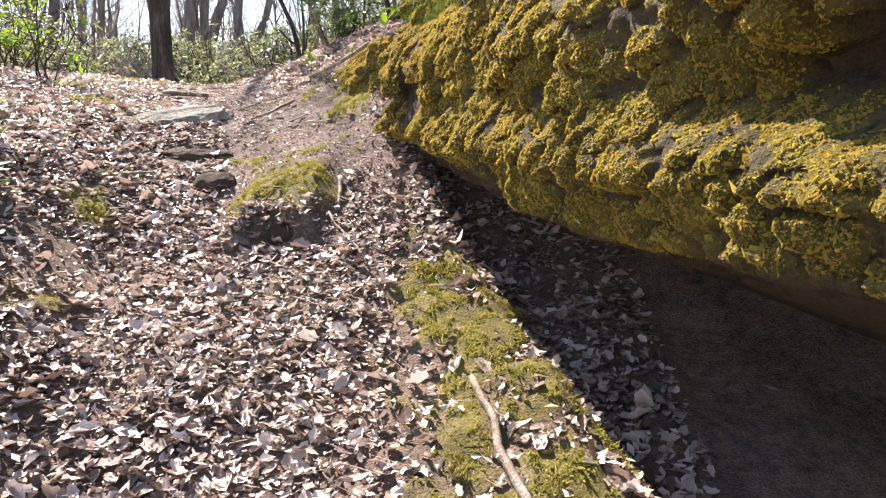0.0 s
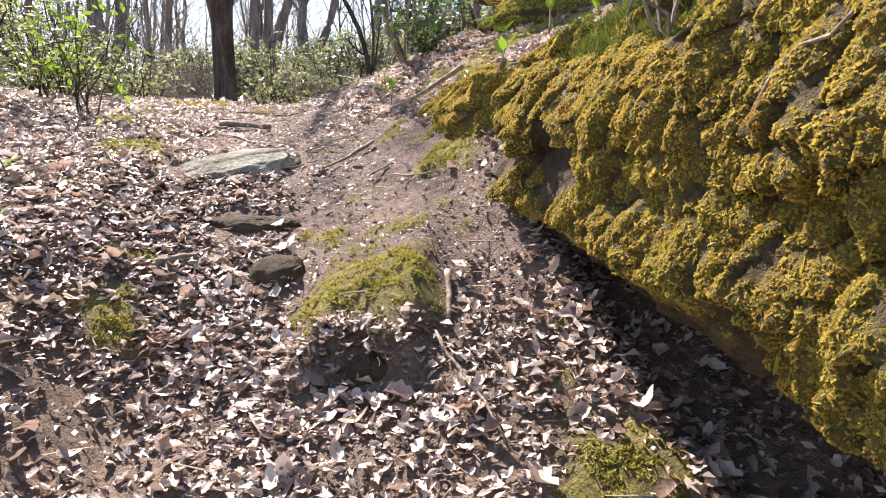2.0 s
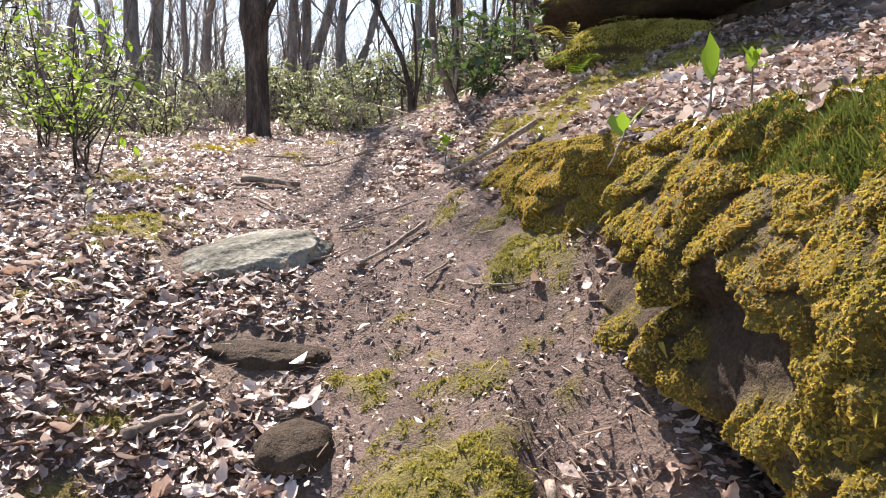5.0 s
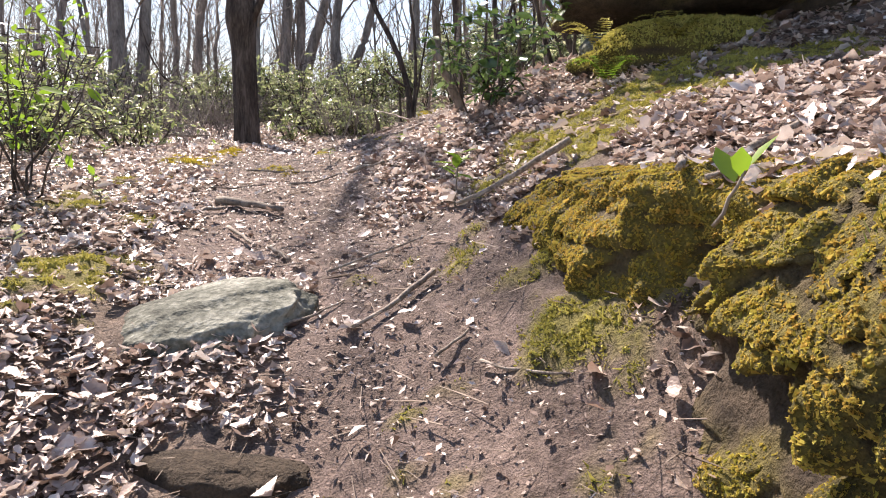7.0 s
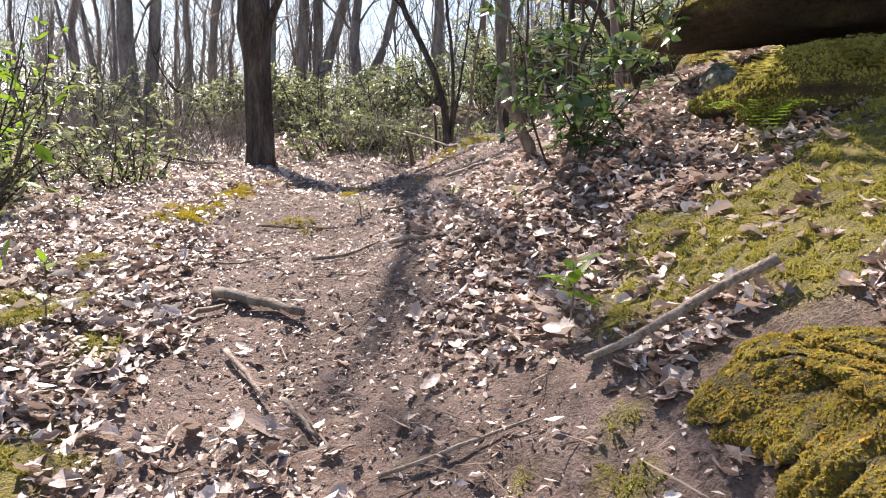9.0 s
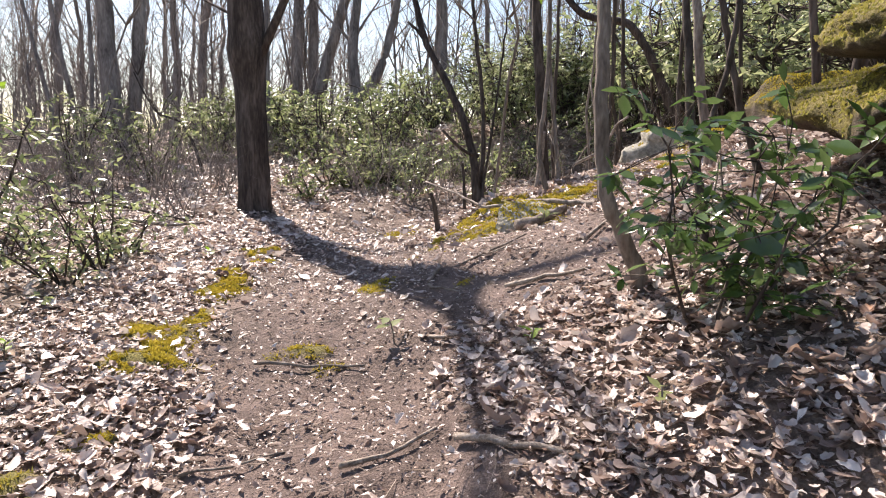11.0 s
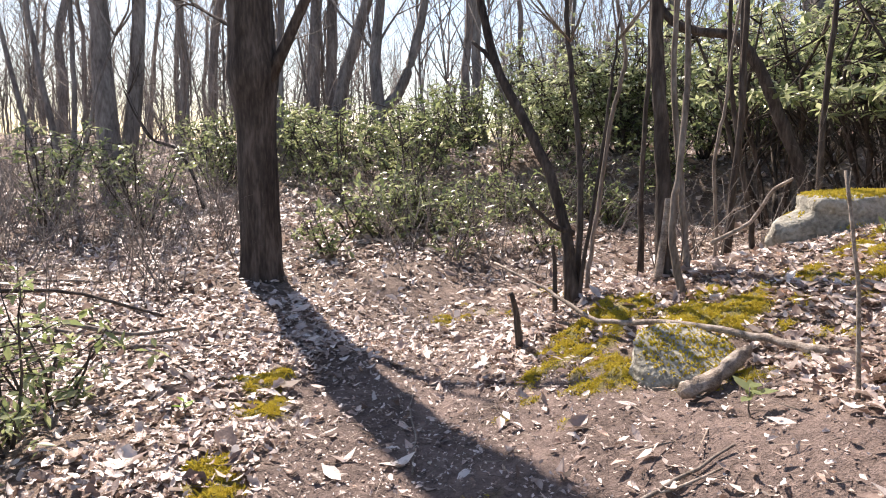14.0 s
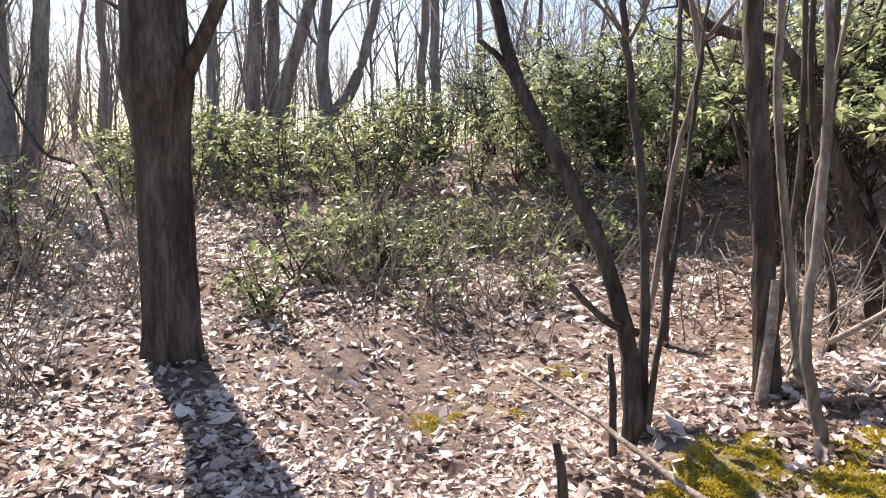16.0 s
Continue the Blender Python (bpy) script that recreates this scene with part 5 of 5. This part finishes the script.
# sticks and twigs on the rock
for k, (x0, y0, x1, y1, r) in enumerate([(-0.36, 4.6, -0.28, 4.98, 0.012), (-0.4, 5.05, -0.15, 4.7, 0.006), (-0.3, 4.55, 0.05, 4.6, 0.007), (-0.2, 4.3, 0.1, 4.75, 0.008), (-0.1, 4.9, 0.3, 5.2, 0.012), (-0.4, 5.2, 0.1, 5.3, 0.006), (0.05, 3.7, 0.35, 3.9, 0.007), (0.2, 2.6, 0.4, 2.3, 0.006), (0.4, 2.2, 0.36, 1.8, 0.005)]):
    p = wander((x0, y0, 0), (x1, y1, 0), 8, 0.15, g)
    for q in p:
        hit = rock.ray_cast(Vector((q[0], q[1], 4)), Vector((0, 0, -1)))
        q[2] = max(hit[1].z if hit[0] else 1.7, land1(q[0], q[1])) + r + 0.006
    p[:, 2] = np.linspace(p[:2, 2].max(), p[-2:, 2].max(), 8) * 0.7 + p[:, 2] * 0.3
    o = p[0].copy()
    ob = tagged(link("stick", mesh_from("stick", *tube(p - o, np.linspace(r, r * 0.6, 8), 6, 0.3, k), M_STICK)), "dead stick lying on the mossy rock", "stick", "sticks on the rock")
    ob.location = o

# leaves lying on the overhanging rock
g = np.random.default_rng(92)
n = 1900
y = g.uniform(0, 4.9, n)
u = 0.16 + np.abs(g.normal(0, 0.6, n))
x = rock_line(y) + u
tops = [rock.ray_cast(Vector((a, b, 4)), Vector((0, 0, -1))) for a, b in zip(x, y)]
keep = np.array([q[0] for q in tops])
z = np.array([q[1].z if q[0] else 0 for q in tops])
pos = np.stack([x, y, z + 0.015], 1)[keep]
n = len(pos)
lf = scatter("leaf_litter", LEAF_T, LEAF_F, pos, g.uniform(0, 6.28, n), g.normal(0, 0.35, n), g.normal(0, 0.35, n), 0.042 * g.lognormal(0, 0.3, n), M_LEAF, np.stack([g.normal(0.3, 0.7, n), g.normal(0.1, 0.45, n), g.normal(0.15, 0.4, n), g.normal(0, 0.6, n)], 1))
tagged(link("leaf_litter", lf), "dead leaves lying on top of the rock", "leaf litter", kind="stuff")

# ---- bare brush ----


def brush_mesh(seed, h=1.0, n=6):
    g = np.random.default_rng(seed)
    s = Soup()
    for k in range(n):
        a = g.uniform(0, 6.28)
        limbs(s, (g.normal(0, 0.15), g.normal(0, 0.15), -0.05), (0.6 * math.cos(a), 0.6 * math.sin(a), 1), h * g.uniform(0.5, 1), 0.0075, 2, g, 3, kids=(2, 4), lift=0.1)
    return s.mesh("stem", M_BARKHAZE)


brush = [brush_mesh(500 + k) for k in range(4)]
g = np.random.default_rng(56)
for k in range(200):
    if k >= 150:
        x, y = g.uniform(-10.5, -5.5), g.uniform(10.8, 15)
    elif k < 105:
        x, y = g.uniform(-15, -5.6), g.uniform(12.5, 22)
    elif k < 130:
        x, y = g.uniform(-5, -1.5), g.uniform(13.2, 17)
    else:
        x, y = g.uniform(-1.8, 2.0), g.uniform(11.6, 16)
    if math.hypot(x + 5.14, y - 12.54) < 0.8:
        continue
    ob = thing("brush", "leafless twiggy brown brush in the woods", "shrub", "bare brush", (x, y, land1(x, y)))
    ob.rotation_euler = (0, 0, g.uniform(0, 6.28))
    ob.scale = (g.uniform(0.7, 1.25),) * 3
    link("stem", brush[k % 4], ob)

for k in range(45):
    y = g.uniform(21, 40)
    x = g.uniform(-0.9, 0.6) * (y - 4) - 3
    ob = thing("young_tree", "bare twiggy young tree in the woods", "tree", "young trees", (x, y, land1(x, y)))
    ob.rotation_euler = (0, 0, g.uniform(0, 6.28))
    sc = g.uniform(3, 6.5)
    ob.scale = (sc * 0.8, sc * 0.8, sc)
    link("stem", brush[k % 4], ob)

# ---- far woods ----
kinds = [bare_tree("bare grey tree in the far woods", (-12 - 3 * k, 34 + 2 * k, 2.5), 12 + k, 0.085 + 0.017 * k, 60 + k, (0.02 * (k - 2), 0), 0.5, 3, M_BARKHAZE, 7, (2, 4), "trees of the far woods") for k in range(6)]
kinds += [bare_tree("thin young tree in the far woods", (6 + 3 * k, 36 + 2 * k, 2.5), 8 + k, 0.05, 80 + k, (0.03 * (k - 1), 0), 0.55, 3, M_BARKHAZE, 6, (2, 4), "trees of the far woods") for k in range(3)]
for k in kinds:
    k.location.z = land1(k.location.x, k.location.y) - 0.05
spots = []
tries = 0
while len(spots) < 62 and tries < 6000:
    tries += 1
    y = 21 + 62 * g.random() ** 1.2
    x = g.uniform(-0.95, 0.75) * (y - 2) - 3
    if any((x - a) ** 2 + (y - b) ** 2 < 1.2 for a, b in spots):
        continue
    spots.append((x, y))
    k = kinds[g.integers(0, len(kinds))]
    c = copy_thing(k, pose(x, y, land1(x, y) - 0.1, g.normal(0, 3), g.normal(0, 3), g.uniform(0, 360)))
    sc = g.uniform(0.8, 1.2)
    c.scale = (sc, sc, sc)


def far_twigs(n_trees, per, seed):
    """Trunks and twigs of the distant woods as three-sided spikes."""
    g = np.random.default_rng(seed)
    y = 27 + 70 * g.random(n_trees) ** 1.3
    x = g.uniform(-0.95, 0.75, n_trees) * (y - 2) - 3
    h = g.uniform(6, 13, n_trees)
    lean = g.normal(0, 0.09, (n_trees, 2))
    base = np.stack([x, y, land(x, y) - 0.1], 1)
    top = base + np.stack([lean[:, 0] * h, lean[:, 1] * h, h], 1)
    a, b, r = [base], [top], [h * 0.0045]
    t = np.repeat(np.arange(n_trees), per)
    k = g.uniform(0.15, 0.98, len(t))
    p = base[t] + (top - base)[t] * k[:, None]
    way = np.stack([g.normal(0, 0.55, len(t)), g.normal(0, 0.55, len(t)), g.uniform(0.4, 1.2, len(t))], 1)
    q = p + way * (h[t] * (1.08 - k) * g.uniform(0.12, 0.5, len(t)))[:, None]
    a.append(p)
    b.append(q)
    r.append(h[t] * 0.0028 * (1.2 - k))
    m = g.integers(0, len(t), len(t))
    c = p[m] + (q - p)[m] * g.uniform(0.3, 0.9, len(t))[:, None]
    a.append(c)
    b.append(c + np.stack([g.normal(0, 0.5, len(t)), g.normal(0, 0.5, len(t)), g.uniform(0.2, 1.0, len(t))], 1) * g.uniform(0.6, 1.6, len(t))[:, None])
    r.append(np.full(len(t), 0.011))
    a, b, r = np.concatenate(a), np.concatenate(b), np.concatenate(r)
    n = len(a)
    ring = np.array([(1, 0, 0), (-0.5, 0.87, 0), (-0.5, -0.87, 0)])
    v = np.concatenate([a[:, None] + ring[None] * r[:, None, None], b[:, None]], 1).reshape(-1, 3)
    f = (np.array([(0, 1, 3), (1, 2, 3), (2, 0, 3)])[None] + 4 * np.arange(n)[:, None, None]).reshape(-1, 3)
    return mesh_from("far_trees", v, f, M_BARKHAZE)


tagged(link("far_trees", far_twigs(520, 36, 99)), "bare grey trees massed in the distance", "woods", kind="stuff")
